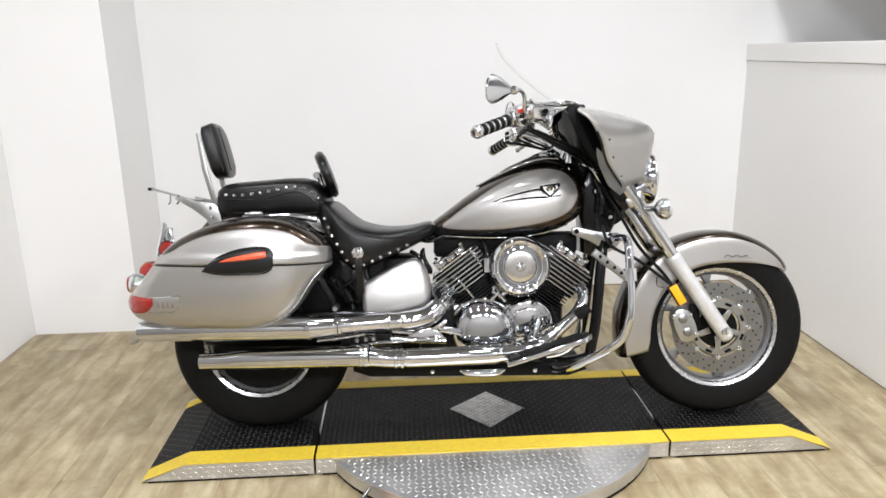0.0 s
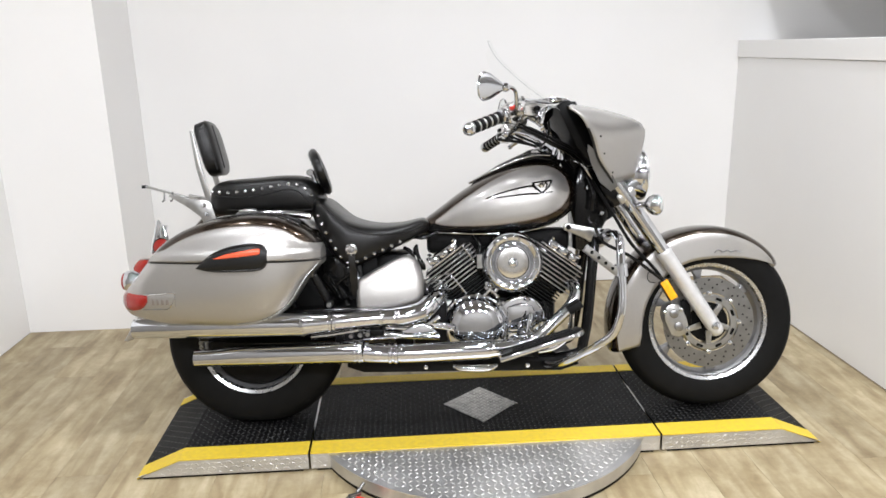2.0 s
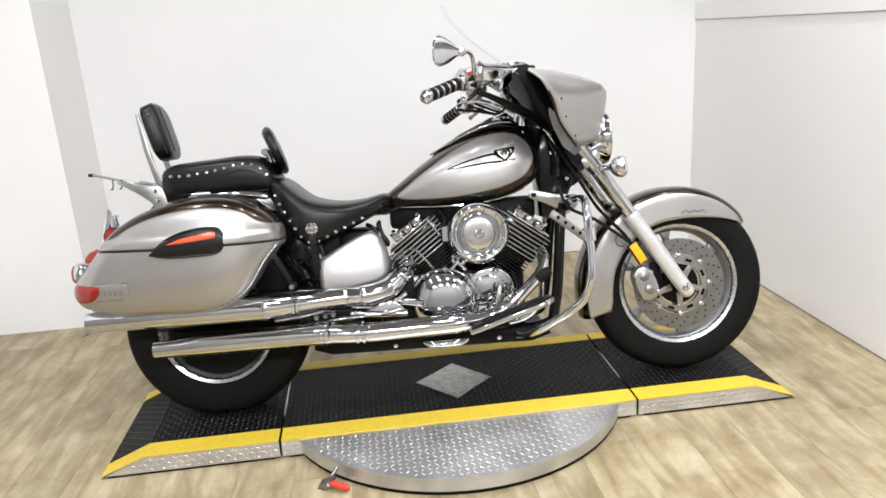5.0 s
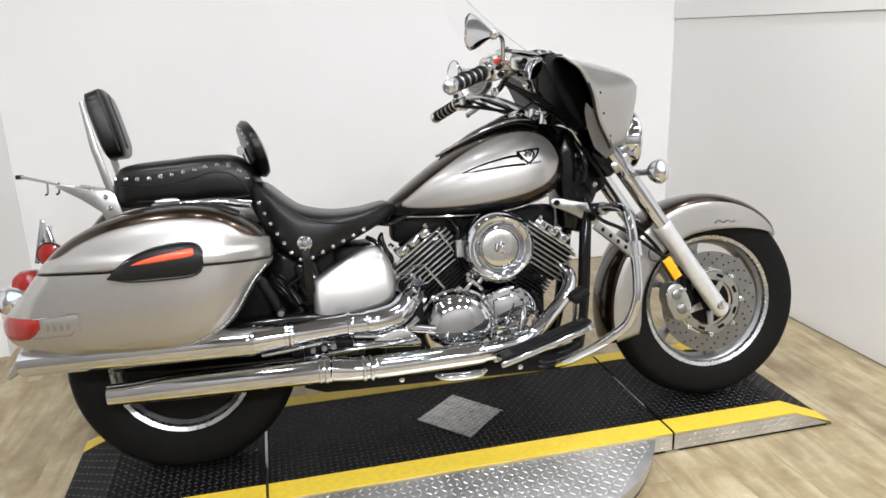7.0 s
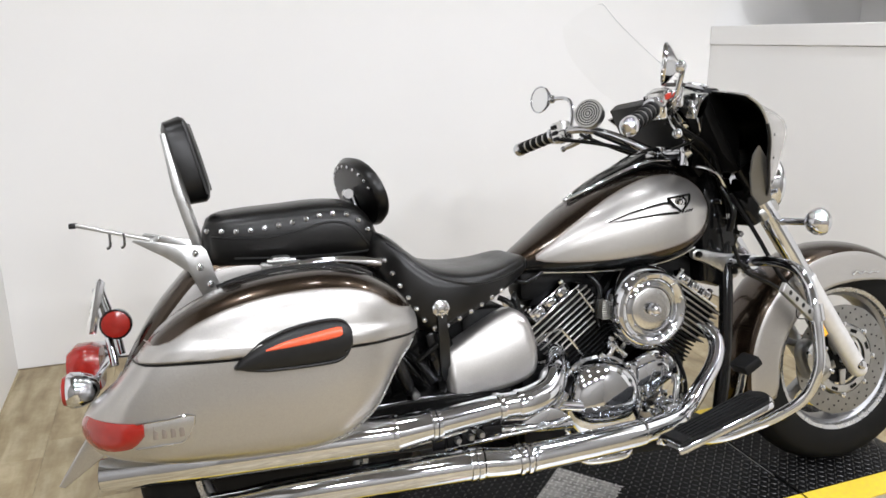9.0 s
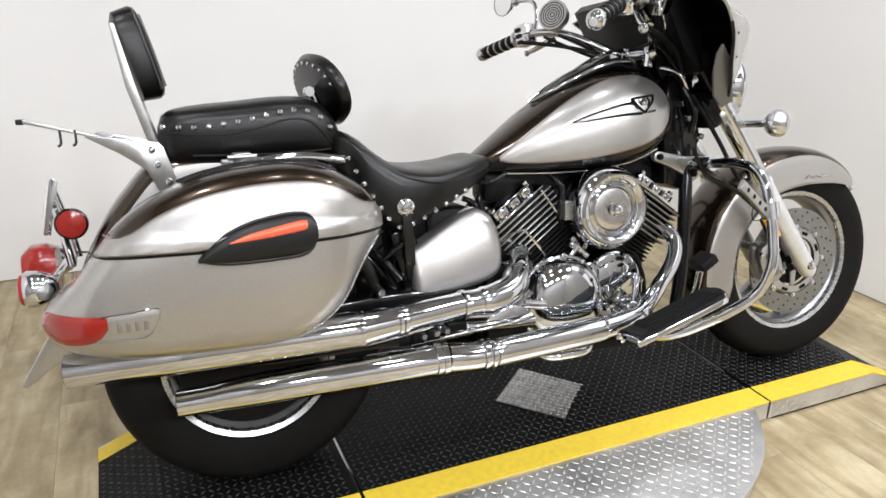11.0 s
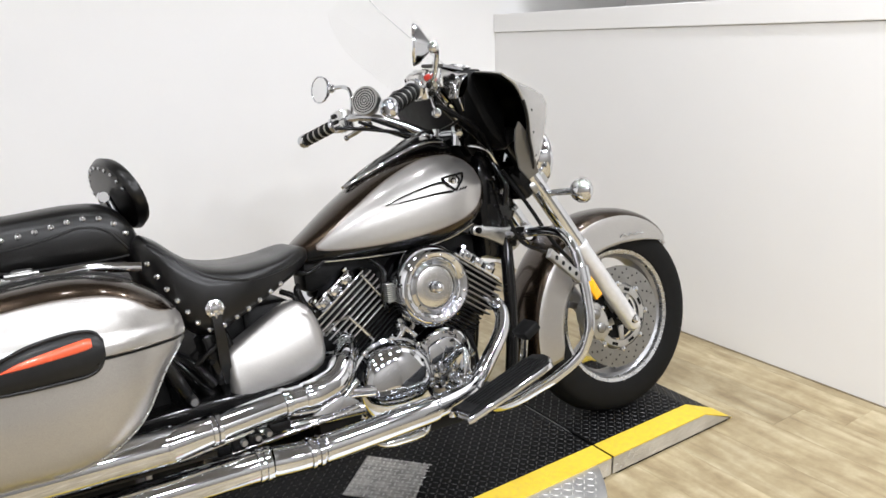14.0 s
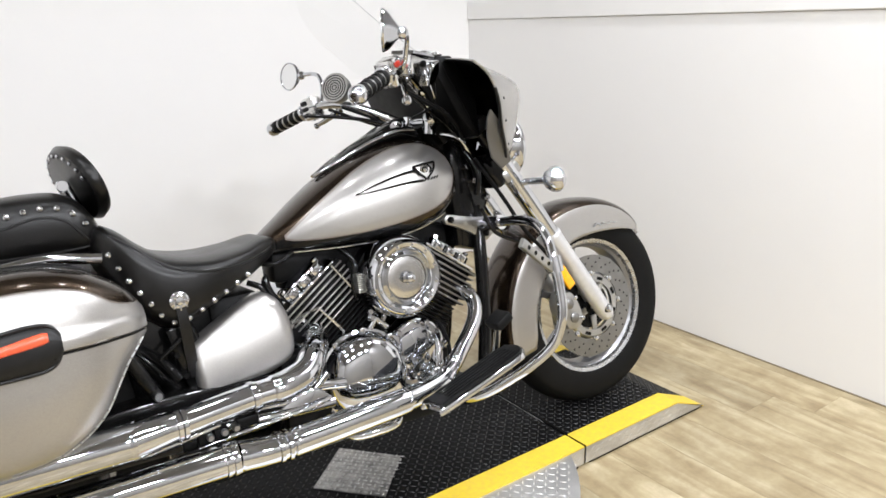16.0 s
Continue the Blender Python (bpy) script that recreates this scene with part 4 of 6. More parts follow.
part("brake_pedal_arm", sweep([(0.16, -0.22, 0.26), (0.24, -0.25, 0.28), (0.285, -0.28, 0.33), (0.293, -0.298, 0.405)], 0.009, 10, 4), CHROME, bike, "chrome brake pedal arm")
part("brake_pedal_pad", box((-0.026, -0.03, -0.012), (0.026, 0.03, 0.014), 0.006), GRIP, bike, "ribbed black brake pedal pad", at=pose(0.300, -0.300, 0.428, 0, -30, 0))
part("pedal_pivot", lathe([(0, -0.232), (0.010, -0.232), (0.014, -0.226), (0.020, -0.222), (0.024, -0.212), (0.024, -0.16), (0, -0.16)], 20), CHROME, bike, "round chrome brake pedal pivot", at=pose(0.150, 0, 0.304))
part("pedal_link", sweep([(0.152, -0.214, 0.318, 0.006), (0.158, -0.212, 0.345, 0.0085), (0.166, -0.205, 0.375, 0.0075), (0.168, -0.195, 0.392, 0.005)], segs=10, steps=4), CHROME, bike, "chrome brake linkage")

# fuel tank
TANK = [(-0.215, 0.690, 0.672, 0.030), (-0.20, 0.712, 0.668, 0.054), (-0.15, 0.750, 0.664, 0.082), (-0.05, 0.822, 0.660, 0.122), (0.05, 0.878, 0.658, 0.150), (0.15, 0.912, 0.664, 0.165), (0.23, 0.920, 0.682, 0.165),
        (0.29, 0.908, 0.706, 0.150), (0.33, 0.880, 0.736, 0.120), (0.352, 0.840, 0.772, 0.072), (0.357, 0.820, 0.790, 0.03)]


def tank_y(x, z):
    top, bot, w = lerp_table(TANK, x)
    zc = bot + (top - bot) * 0.40
    t = (z - zc) / ((top - zc) if z > zc else (bot - zc))
    n = 2.2 if z > zc else 4.0
    return w * max(0.0, 1 - min(1, abs(t)) ** n) ** (1 / n)


bm = bmesh.new()
loops = []
for i in range(49):
    x = -0.215 + 0.572 * i / 48
    top, bot, w = lerp_table(TANK, x)
    zc = bot + (top - bot) * 0.40
    lp = []
    for j in range(40):
        a = 2 * math.pi * j / 40
        c, s = math.cos(a), math.sin(a)
        n = 2.2 if s > 0 else 4.0
        lp.append((x, w * math.copysign(abs(c) ** (2 / n), c), zc + ((top - zc) if s > 0 else (zc - bot)) * math.copysign(abs(s) ** (2 / n), s)))
    loops.append(lp)
# Low tank faces go black: the bronze's dark reflections, put in as colour.
def dark_reflection(i, j):
    z = sum(loops[a][b % 40][2] for a in (i, i + 1) for b in (j, j + 1)) / 4
    x = loops[i][0][0]
    return 1 if z < 0.700 + 0.9 * max(0.0, x - 0.20) ** 1.3 and x > -0.19 else 0


rings(bm, loops, mat=dark_reflection)
tank = part("fuel_tank", bm, [BRONZE, BLACK], bike, "bronze fuel tank with silver side panels")
PANEL = [(-0.152, 0.706, 0.710), (-0.13, 0.700, 0.727), (-0.06, 0.696, 0.780), (0.05, 0.699, 0.850), (0.15, 0.712, 0.890), (0.22, 0.728, 0.898), (0.27, 0.750, 0.884), (0.30, 0.780, 0.852), (0.312, 0.808, 0.818)]


def tank_panel(grow, lift):
    bm = bmesh.new()
    loops = []
    for i in range(41):
        f = i / 40
        f = 0.5 - 0.5 * math.cos(f * math.pi)
        x = -0.152 + 0.464 * f
        lo, hi = lerp_table(PANEL, x)
        x = 0.08 + (x - 0.08) * (1 + grow * 2)
        lo, hi = lo - grow * 0.5, hi + grow * 0.5
        loops.append([(x, -tank_y(x, lo + (hi - lo) * k / 14) - lift, lo + (hi - lo) * k / 14) for k in range(15)])
    rings(bm, loops, closed=False)
    return bm


part("tank_trim", sweep([(x, -tank_y(x, lerp_table(TANK, x)[1] + 0.012) - 0.002, lerp_table(TANK, x)[1] + 0.006) for x in (-0.15, -0.08, 0.0, 0.1, 0.2, 0.28)], 0.0026, 8, 4), CHROME, tank, "thin chrome lower tank trim")
part("tank_pinstripe", tank_panel(0.007, 0.0014), PIN, tank, "fine dark pinstripe")
panel = part("tank_panel", tank_panel(0.0, 0.0022), SILVER, tank, "silver painted teardrop panel")
mirrored(panel)
# Chrome emblem drawn in black, which stands for its dark reflections.
bm = bmesh.new()
for rows, r0, r1 in (([(0.021, 0.789), (0.055, 0.801), (0.083, 0.810), (0.14, 0.824), (0.183, 0.829), (0.196, 0.817)], 0.0011, 0.0044), ([(0.055, 0.791), (0.115, 0.798), (0.160, 0.802), (0.203, 0.803)], 0.0016, 0.0038),
                     ([(0.021, 0.789), (0.055, 0.791)], 0.0008, 0.0010), ([(0.182, 0.840), (0.215, 0.844), (0.250, 0.847)], 0.0024, 0.0036), ([(0.250, 0.847), (0.241, 0.828), (0.216, 0.806)], 0.0034, 0.0030),
                     ([(0.184, 0.839), (0.196, 0.822), (0.214, 0.806)], 0.0050, 0.0034), ([(0.228, 0.842), (0.234, 0.832), (0.226, 0.822)], 0.0036, 0.0022)):
    sweep([(x, -tank_y(x, z) - 0.004, z, r0 + (r1 - r0) * k / (len(rows) - 1)) for k, (x, z) in enumerate(rows)], segs=6, steps=4, bm=bm)
part("tank_emblem", bm, BLACK, tank, "winged chrome tank emblem, black in place of dark reflections")
for x, w in ((0.209, 0.008), (0.220, 0.007), (0.230, 0.006), (0.239, 0.006), (0.248, 0.006)):
    z = 0.8035 + 0.11 * (x - 0.209)
    part("emblem_bar", sweep([(x - w / 2, -tank_y(x - w / 2, z) - 0.003, z - 0.003, 0.0020), (x + w / 2, -tank_y(x + w / 2, z) - 0.003, z + 0.003, 0.0020)], segs=6, steps=0), BLACK, tank)
shield = part("emblem_shield", lathe([(0.012, 0.003), (0.0135, 0.0), (0.011, -0.003), (0.006, -0.0035), (0.005, -0.0055), (0, -0.006)], 18), CHROME, tank, "chrome shield of the emblem", at=pose(0.214, -tank_y(0.214, 0.831) - 0.002, 0.831, 14, 0, 4))
part("shield_ring", lathe([(0.0090, -0.0030), (0.0090, -0.0050), (0.0068, -0.0050), (0.0068, -0.0030), (0.0090, -0.0030)], 18), BLACK, shield)
bm = bmesh.new()
loops = [oval(x, 0, z, w, h, 2.4, 20) for x, z, w, h in ((-0.02, 0.838, 0.012, 0.006), (0.02, 0.862, 0.030, 0.012), (0.08, 0.893, 0.045, 0.018), (0.15, 0.922, 0.052, 0.020), (0.21, 0.935, 0.055, 0.022), (0.27, 0.925, 0.050, 0.024), (0.30, 0.905, 0.03, 0.02))]
rings(bm, loops)
part("dash_console", bm, BLACK, tank, "black and chrome tank console")
for sy in (-1, 1):
    part("console_trim", sweep([(-0.03, 0.006 * sy, 0.845), (0.04, 0.036 * sy, 0.880), (0.12, 0.050 * sy, 0.915), (0.20, 0.056 * sy, 0.938), (0.26, 0.050 * sy, 0.938)], 0.0045, 10, 5), CHROME, tank, "chrome console trim")
part("console_hood", slab([(0.130, 0.930), (0.185, 0.958), (0.212, 0.966), (0.262, 0.945), (0.300, 0.915), (0.20, 0.930)], -0.040, 0.040, 0.006), BLACK, tank, "black peaked hood behind the speedometer")
part("speedometer", lathe([(0, -0.01), (0.042, -0.01), (0.046, 0.0), (0.044, 0.012), (0.036, 0.016), (0, 0.016)], 32, "z"), CHROME, tank, "chrome speedometer bezel", at=pose(0.215, 0, 0.950, 0, -18, 0))

# seats
SEAT = [(-0.592, 0.790, 0.735, 0.105), (-0.575, 0.804, 0.700, 0.140), (-0.540, 0.792, 0.630, 0.172), (-0.495, 0.752, 0.573, 0.188), (-0.450, 0.722, 0.556, 0.194), (-0.365, 0.703, 0.590, 0.184), (-0.275, 0.706, 0.630, 0.150), (-0.205, 0.720, 0.664, 0.105), (-0.180, 0.712, 0.680, 0.075)]


def seat_y(table, x, z, n):
    top, bot, w = lerp_table(table, x)
    zc, h = (top + bot) / 2, (top - bot) / 2
    return w * max(0.0, 1 - min(1, abs((z - zc) / h)) ** n) ** (1 / n)


def cushion(name, table, n, parent, label, steps=36, mat=None):
    bm = bmesh.new()
    loops = []
    for i in range(steps + 1):
        x = table[0][0] + (table[-1][0] - table[0][0]) * i / steps
        top, bot, w = lerp_table(table, x)
        loops.append(oval(x, 0, (top + bot) / 2, w, (top - bot) / 2, n, 44))
    rings(bm, loops)
    return part(name, bm, mat or LEATHER, parent, label)


seat = cushion("driver_seat", SEAT, 4.5, bike, "black leather driver seat with chrome studs")


def stud_row(parent, rows, table, n, count, r=0.0068):
    first = None
    pts = spline(rows, 12)
    lens = [0]
    for a, b in zip(pts, pts[1:]):
        lens.append(lens[-1] + float(np.linalg.norm(b - a)))
    for k in range(count):
        d = lens[-1] * k / (count - 1)
        x, z = (float(np.interp(d, lens, [q[c] for q in pts])) for c in (0, 1))
        m = pose(x, -seat_y(table, x, z, n) - 0.0015, z)
        first = again(first, m) if first else part("stud", dome(r, 0.0045), CHROME, parent, "round chrome stud", at=m)


stud_row(seat, [(-0.562, 0.742), (-0.535, 0.685), (-0.495, 0.618), (-0.472, 0.586), (-0.44, 0.579), (-0.37, 0.608), (-0.28, 0.646)], SEAT, 4.5, 13)


def seam(parent, rows, table, n, r=0.003):
    bm = sweep([(x, -seat_y(table, x, z, n) - 0.0005, z) for x, z in (tuple(p[:2]) for p in spline(rows, 5))], r, 6, 0)
    return part("piping", bm, VINYL, parent, "black piping seam")


seam(seat, [(-0.555, 0.782), (-0.52, 0.755), (-0.47, 0.712), (-0.42, 0.686), (-0.34, 0.672), (-0.25, 0.682), (-0.20, 0.695)], SEAT, 4.5)
con = part("concho", lathe([(0.0195, 0), (0.0205, -0.003), (0.016, -0.006), (0.011, -0.0065), (0.008, -0.010), (0, -0.011)], 16), CHROME, seat, "chrome concho button", at=pose(-0.446, -0.194, 0.625))
ray = None
for k in range(8):
    m = pose(0, 0, 0, 0, 45 * k, 0)
    ray = again(ray, m) if ray else part("concho_ray", slab([(0.009, -0.0025), (0.021, -0.0012), (0.021, 0.0012), (0.009, 0.0025)], -0.0085, -0.003, 0.0006), CHROME, con, at=m)
bm = bmesh.new()
rings(bm, [[(-w, -y, -z), (w, -y, -z), (w, -y + 0.004, -z), (-w, -y + 0.004, -z)] for w, y, z in ((0.010, 0.0, 0.0), (0.0105, 0.004, 0.03), (0.0115, 0.003, 0.07), (0.012, -0.006, 0.11), (0.011, -0.012, 0.15), (0.007, -0.016, 0.172))])
part("concho_strap", bm, LEATHER, seat, "hanging black leather strap", at=pose(-0.446, -0.1985, 0.622, 0, -3, 0))
PILLION = [(-0.958, 0.830, 0.770, 0.070), (-0.946, 0.857, 0.748, 0.098), (-0.905, 0.872, 0.741, 0.112), (-0.79, 0.881, 0.738, 0.120), (-0.68, 0.887, 0.738, 0.124), (-0.615, 0.877, 0.740, 0.122), (-0.578, 0.843, 0.746, 0.112), (-0.560, 0.802, 0.761, 0.084)]
pillion = cushion("passenger_seat", PILLION, 3.4, bike, "black leather passenger seat with chrome studs")
stud_row(pillion, [(-0.944, 0.832), (-0.86, 0.828), (-0.76, 0.840), (-0.675, 0.854), (-0.625, 0.846), (-0.592, 0.815), (-0.576, 0.786)], PILLION, 3.4, 14)
seam(pillion, [(-0.935, 0.818), (-0.83, 0.810), (-0.75, 0.820), (-0.68, 0.836), (-0.63, 0.825), (-0.595, 0.785), (-0.58, 0.765)], PILLION, 3.4, 0.0025)
seam(pillion, [(-0.89, 0.768), (-0.75, 0.762), (-0.62, 0.762), (-0.57, 0.768)], PILLION, 3.4, 0.0025)

# driver backrest: an oval pad on a stem
bm = bmesh.new()
rings(bm, [[(x, ry * math.cos(2 * math.pi * j / 36), rz * math.sin(2 * math.pi * j / 36)) for j in range(36)] for x, ry, rz in ((-0.026, 0.02, 0.016), (-0.026, 0.082, 0.062), (-0.020, 0.100, 0.078), (0.0, 0.108, 0.086), (0.018, 0.102, 0.08), (0.028, 0.08, 0.06), (0.031, 0.02, 0.016))])
rest = part("driver_backrest", bm, LEATHER, bike, "oval black leather driver backrest with studs", at=pose(-0.578, 0.020, 0.898, 0, -20, 9) @ Matrix.Diagonal((0.72, 1.42, 1.05, 1)))
first = None
for k in range(11):
    a = radians(12 + 156 * k / 10)
    m = pose(-0.024, 0.09 * math.cos(a), 0.070 * math.sin(a), 0, 0, -90)
    first = again(first, m) if first else part("stud", dome(0.005, 0.004), CHROME, rest, "round chrome stud", at=m)
part("backrest_post", rod((-0.606, 0, 0.90), (-0.562, 0, 0.77), 0.009), CHROME, bike, "chrome backrest post")
part("post_knob", lathe([(0, -0.014), (0.012, -0.014), (0.014, 0.0), (0.012, 0.014), (0, 0.014)], 14), CHROME, bike, at=pose(-0.612, 0, 0.895))

# passenger backrest and luggage rack
bm = bmesh.new()
rings(bm, [[(x, *yz[1:]) for yz in oval(0, 0, 0, ry, rz, 4.0, 40)] for x, ry, rz in ((-0.030, 0.06, 0.05), (-0.030, 0.112, 0.082), (-0.024, 0.122, 0.093), (0.016, 0.126, 0.097), (0.026, 0.120, 0.092), (0.034, 0.10, 0.075), (0.036, 0.04, 0.03))])
pad = part("passenger_backrest", bm, LEATHER, bike, "black leather passenger backrest pad", at=pose(-0.984, 0.055, 0.990, 0, -14, 5) @ Matrix.Diagonal((0.92, 0.85, 1.06, 1)))
part("pad_seam", sweep([(0.0355, -0.05, 0.075), (0.037, -0.052, 0.0), (0.0355, -0.05, -0.075)], 0.0025, 6, 4), VINYL, pad)
part("backrest_seam", sweep([(0.02, -0.124, -0.08), (0.02, -0.1265, 0), (0.02, -0.124, 0.08)], 0.003, 6, 4), VINYL, pad)
for sy in (-1, 1):
    part("sissy_bar", slab([(-0.955, 0.71), (-0.935, 0.71), (-0.992, 0.93), (-1.016, 1.05), (-1.027, 1.05), (-1.01, 0.92)], 0.08 * sy + 0.016, 0.08 * sy + 0.024, 0.0015), CAST, bike, "flat silver sissy bar upright")
    yb = 0.101 * sy
    br = part("rack_bracket", slab([(-0.920, 0.690), (-0.948, 0.790), (-0.958, 0.802), (-1.00, 0.806), (-1.092, 0.826), (-1.098, 0.820), (-1.035, 0.782), (-0.988, 0.745), (-0.962, 0.690)], yb - 0.004, yb + 0.004, 0.002), CAST, bike, "silver rack side bracket")
    for x, z in ((-0.972, 0.786), (-0.964, 0.754), (-0.944, 0.716)):
        part("bracket_bolt", lathe([(0.0075, 0), (0.0075, -0.005), (0.004, -0.007), (0, -0.007)], 10), CHROME, br, at=pose(x, yb - 0.004, z))
rack = part("luggage_rack", slab([(-1.060, 0.806), (-1.060, 0.813), (-1.225, 0.860), (-1.236, 0.858), (-1.222, 0.851)], 0.018, 0.044, 0.001), CAST, bike, "flat silver luggage rack tongue")
part("rack_end_cap", box((-1.240, 0.016, 0.850), (-1.226, 0.046, 0.862), 0.002), PLASTIC, bike, "dark end cap of the rack")
part("rack_crossbar", rod((-1.062, -0.101, 0.814), (-1.062, 0.101, 0.814), 0.005, 10), CAST, bike)
for x in (-1.128, -1.158):
    part("rack_hook", sweep([(x, 0.018, 0.834), (x, 0.014, 0.806), (x - 0.007, 0.012, 0.801)], 0.0032, 6, 3), CHROME, bike, "small rack hook")

# rear fender, tail light, plate
fender("rear_fender", WR, [(60, 0.44, 0.33, 0.085), (85, 0.470, 0.33, 0.090), (107, 0.488, 0.33, 0.094), (120, 0.455, 0.32, 0.098), (135, 0.420, 0.30, 0.102), (155, 0.392, 0.30, 0.10), (172, 0.385, 0.33, 0.085)], 0.1, 6.4, bike, "bronze rear fender with silver sides")
part("fender_tip", slab([(-1.17, 0.50), (-1.215, 0.42), (-1.290, 0.303), (-1.278, 0.298), (-1.19, 0.36), (-1.15, 0.44)], -0.095, 0.095, 0.006), SILVER, bike, "grey lower rear fender lip")
bm = bmesh.new()
rings(bm, [oval(x, 0, z, ry, rz, 3.5, 28) for x, z, ry, rz in ((-1.195, 0.536, 0.045, 0.046), (-1.215, 0.532, 0.050, 0.060), (-1.246, 0.524, 0.052, 0.067), (-1.262, 0.518, 0.044, 0.058))])
part("tail_light", bm, REDLENS, bike, "red tail light lens")
for sy in (-1, 1):
    s = part("rear_turn_signal", lathe([(0, 0.042), (0.012, 0.040), (0.028, 0.028), (0.036, 0.008), (0.038, -0.012), (0.034, -0.018)], 28, "x"), CHROME, bike, "chrome bullet turn signal", at=pose(-1.220, 0.158 * sy, 0.527))
    part("signal_lens", lathe([(0.034, -0.016), (0.03, -0.026), (0.015, -0.031), (0, -0.032)], 24, "x"), REDLENS, s, "red signal lens")
part("signal_bar", rod((-1.195, -0.15, 0.532), (-1.195, 0.15, 0.532), 0.010, 12), CHROME, bike, "chrome signal crossbar")
for sy in (-1, 1):
    part("plate_stay", sweep([(-1.165, 0.03 + 0.06 * sy, 0.54), (-1.178, 0.05 + 0.05 * sy, 0.61), (-1.203, 0.08 + 0.025 * sy, 0.705)], 0.009, 10, 4), CHROME, bike, "chrome plate bracket stay")
pl = part("licence_plate", box((-0.003, -0.055, -0.05), (0.003, 0.055, 0.05), 0.001), WHITEPLASTIC, bike, "small white licence plate seen from its edge", at=pose(-1.212, 0.085, 0.66, 0, 14, 0))
for k in range(5):
    part("plate_bar", box((-0.0048, -0.045 + 0.018 * k, -0.018), (-0.0034, -0.034 + 0.018 * k, 0.018)), PLASTIC, pl)
part("plate_frame", slab([(-0.011, -0.06), (0.004, -0.06), (0.012, 0.06), (0.0, 0.07), (-0.006, 0.06)], -0.078, -0.070, 0.002), CHROME, bike, "chrome plate frame edge", at=pose(-1.2, 0.10, 0.665, 0, 10, 0))
red = part("plate_reflector_cup", lathe([(0, 0.02), (0.03, 0.018), (0.034, 0.0), (0.034, -0.012), (0.03, -0.014)], 28), BLACK, bike, "black round reflector cup", at=pose(-1.1535, -0.032, 0.636))
part("round_reflector", lathe([(0.0305, -0.012), (0.029, -0.017), (0.014, -0.021), (0, -0.022)], 28), REDLENS, red, "round red reflector")

# saddlebags
BAG = [(-1.205, 0.500, 0.462, 0.045, 0.232), (-1.195, 0.515, 0.448, 0.066, 0.238), (-1.170, 0.535, 0.434, 0.090, 0.256), (-1.138, 0.562, 0.424, 0.102, 0.274), (-1.10, 0.605, 0.416, 0.105, 0.287), (-1.045, 0.666, 0.404, 0.101, 0.297), (-0.965, 0.714, 0.396, 0.105, 0.295), (-0.865, 0.744, 0.391, 0.108, 0.294),
       (-0.75, 0.755, 0.393, 0.109, 0.293), (-0.68, 0.750, 0.416, 0.107, 0.288), (-0.625, 0.734, 0.458, 0.102, 0.278), (-0.575, 0.706, 0.532, 0.090, 0.262), (-0.545, 0.680, 0.566, 0.078, 0.252), (-0.524, 0.650, 0.588, 0.054, 0.246)]
BAG = [(-0.866 + (x + 0.866) * 0.974, *rest) for x, *rest in BAG]
LIDZ = [(-1.15, 0.614), (-1.05, 0.612), (-0.9, 0.608), (-0.7, 0.607), (-0.5, 0.604)]
TONE = [(-1.15, 0.638), (-1.06, 0.644), (-1.02, 0.650), (-0.97, 0.678), (-0.90, 0.704), (-0.80, 0.721), (-0.695, 0.720), (-0.63, 0.702), (-0.585, 0.670), (-0.50, 0.652)]


def bag_y(x, z, n=3.0):
    hi, lo, w, yc = lerp_table(BAG, x)
    zc, h = (hi + lo) / 2, (hi - lo) / 2
    return yc + w * max(0.0, 1 - min(1, abs((z - zc) / h)) ** n) ** (1 / n)


def bag_ring(x, z0, z1, zt, n=3.0, grow=0.0):
    """Loop round the bag between two heights; zt: height of the colour change."""
    hi, lo, w, yc = lerp_table(BAG, x)
    z0, z1 = max(lo, min(hi, z0)), max(lo, min(hi, z1))
    zt = max(z0, min(z1, zt))
    zs = [z0 + (zt - z0) * (k / 16) ** 1.5 for k in range(16)] + [zt + (z1 - zt) * (1 - (1 - k / 12) ** 2) for k in range(13)]
    out = [(x, -bag_y(x, z, n) - grow * min(1.0, (z - z0) / 0.005) * (1 - 0.62 * max(0.0, min(1.0, (z - z0 - 0.026) / 0.012))), z) for z in zs]
    inn = [(x, -(2 * yc - bag_y(x, z, n)), z) for z in reversed(zs)]
    return out + inn


def bag_half(lid):
    bm = bmesh.new()
    loops = []
    for i in range(65):
        x = BAG[0][0] + (BAG[-1][0] - BAG[0][0]) * (0.5 - 0.5 * math.cos(math.pi * i / 64))
        zs, zt = lerp_table(LIDZ, x)[0], lerp_table(TONE, x)[0]
        loops.append(bag_ring(x, zs + 0.0012, 2, zt, 3.0, 0.011) if lid else bag_ring(x, 0, zs - 0.0025, zs - 0.08))
    n = len(loops[0])
    rings(bm, loops, mat=(lambda i, j: 1 if 16 <= j < 40 and loops[i][0][0] > -1.075 else 0) if lid else None)
    bmesh.ops.remove_doubles(bm, verts=bm.verts, dist=0.00005)
    bmesh.ops.dissolve_degenerate(bm, edges=bm.edges, dist=0.00005)
    return bm


bag = part("saddlebag", bag_half(False), SILVER, bike, "silver hard saddlebag with bronze lid")
lid = part("saddlebag_lid", bag_half(True), [SILVER, BRONZE], bag, "silver lid with bronze top")
left_bag = mirrored(bag)
mirrored(lid, parent=left_bag)
left_bag.location.x += 0.07
bm = sweep([(x, -bag_y(x, lerp_table(LIDZ, x)[0]) - 0.0005, lerp_table(LIDZ, x)[0] - 0.001) for x in [-1.12 + 0.58 * k / 30 for k in range(31)]], 0.0019, 6, 0)
part("lid_seal", bm, PLASTIC, bag, "dark lid seal")
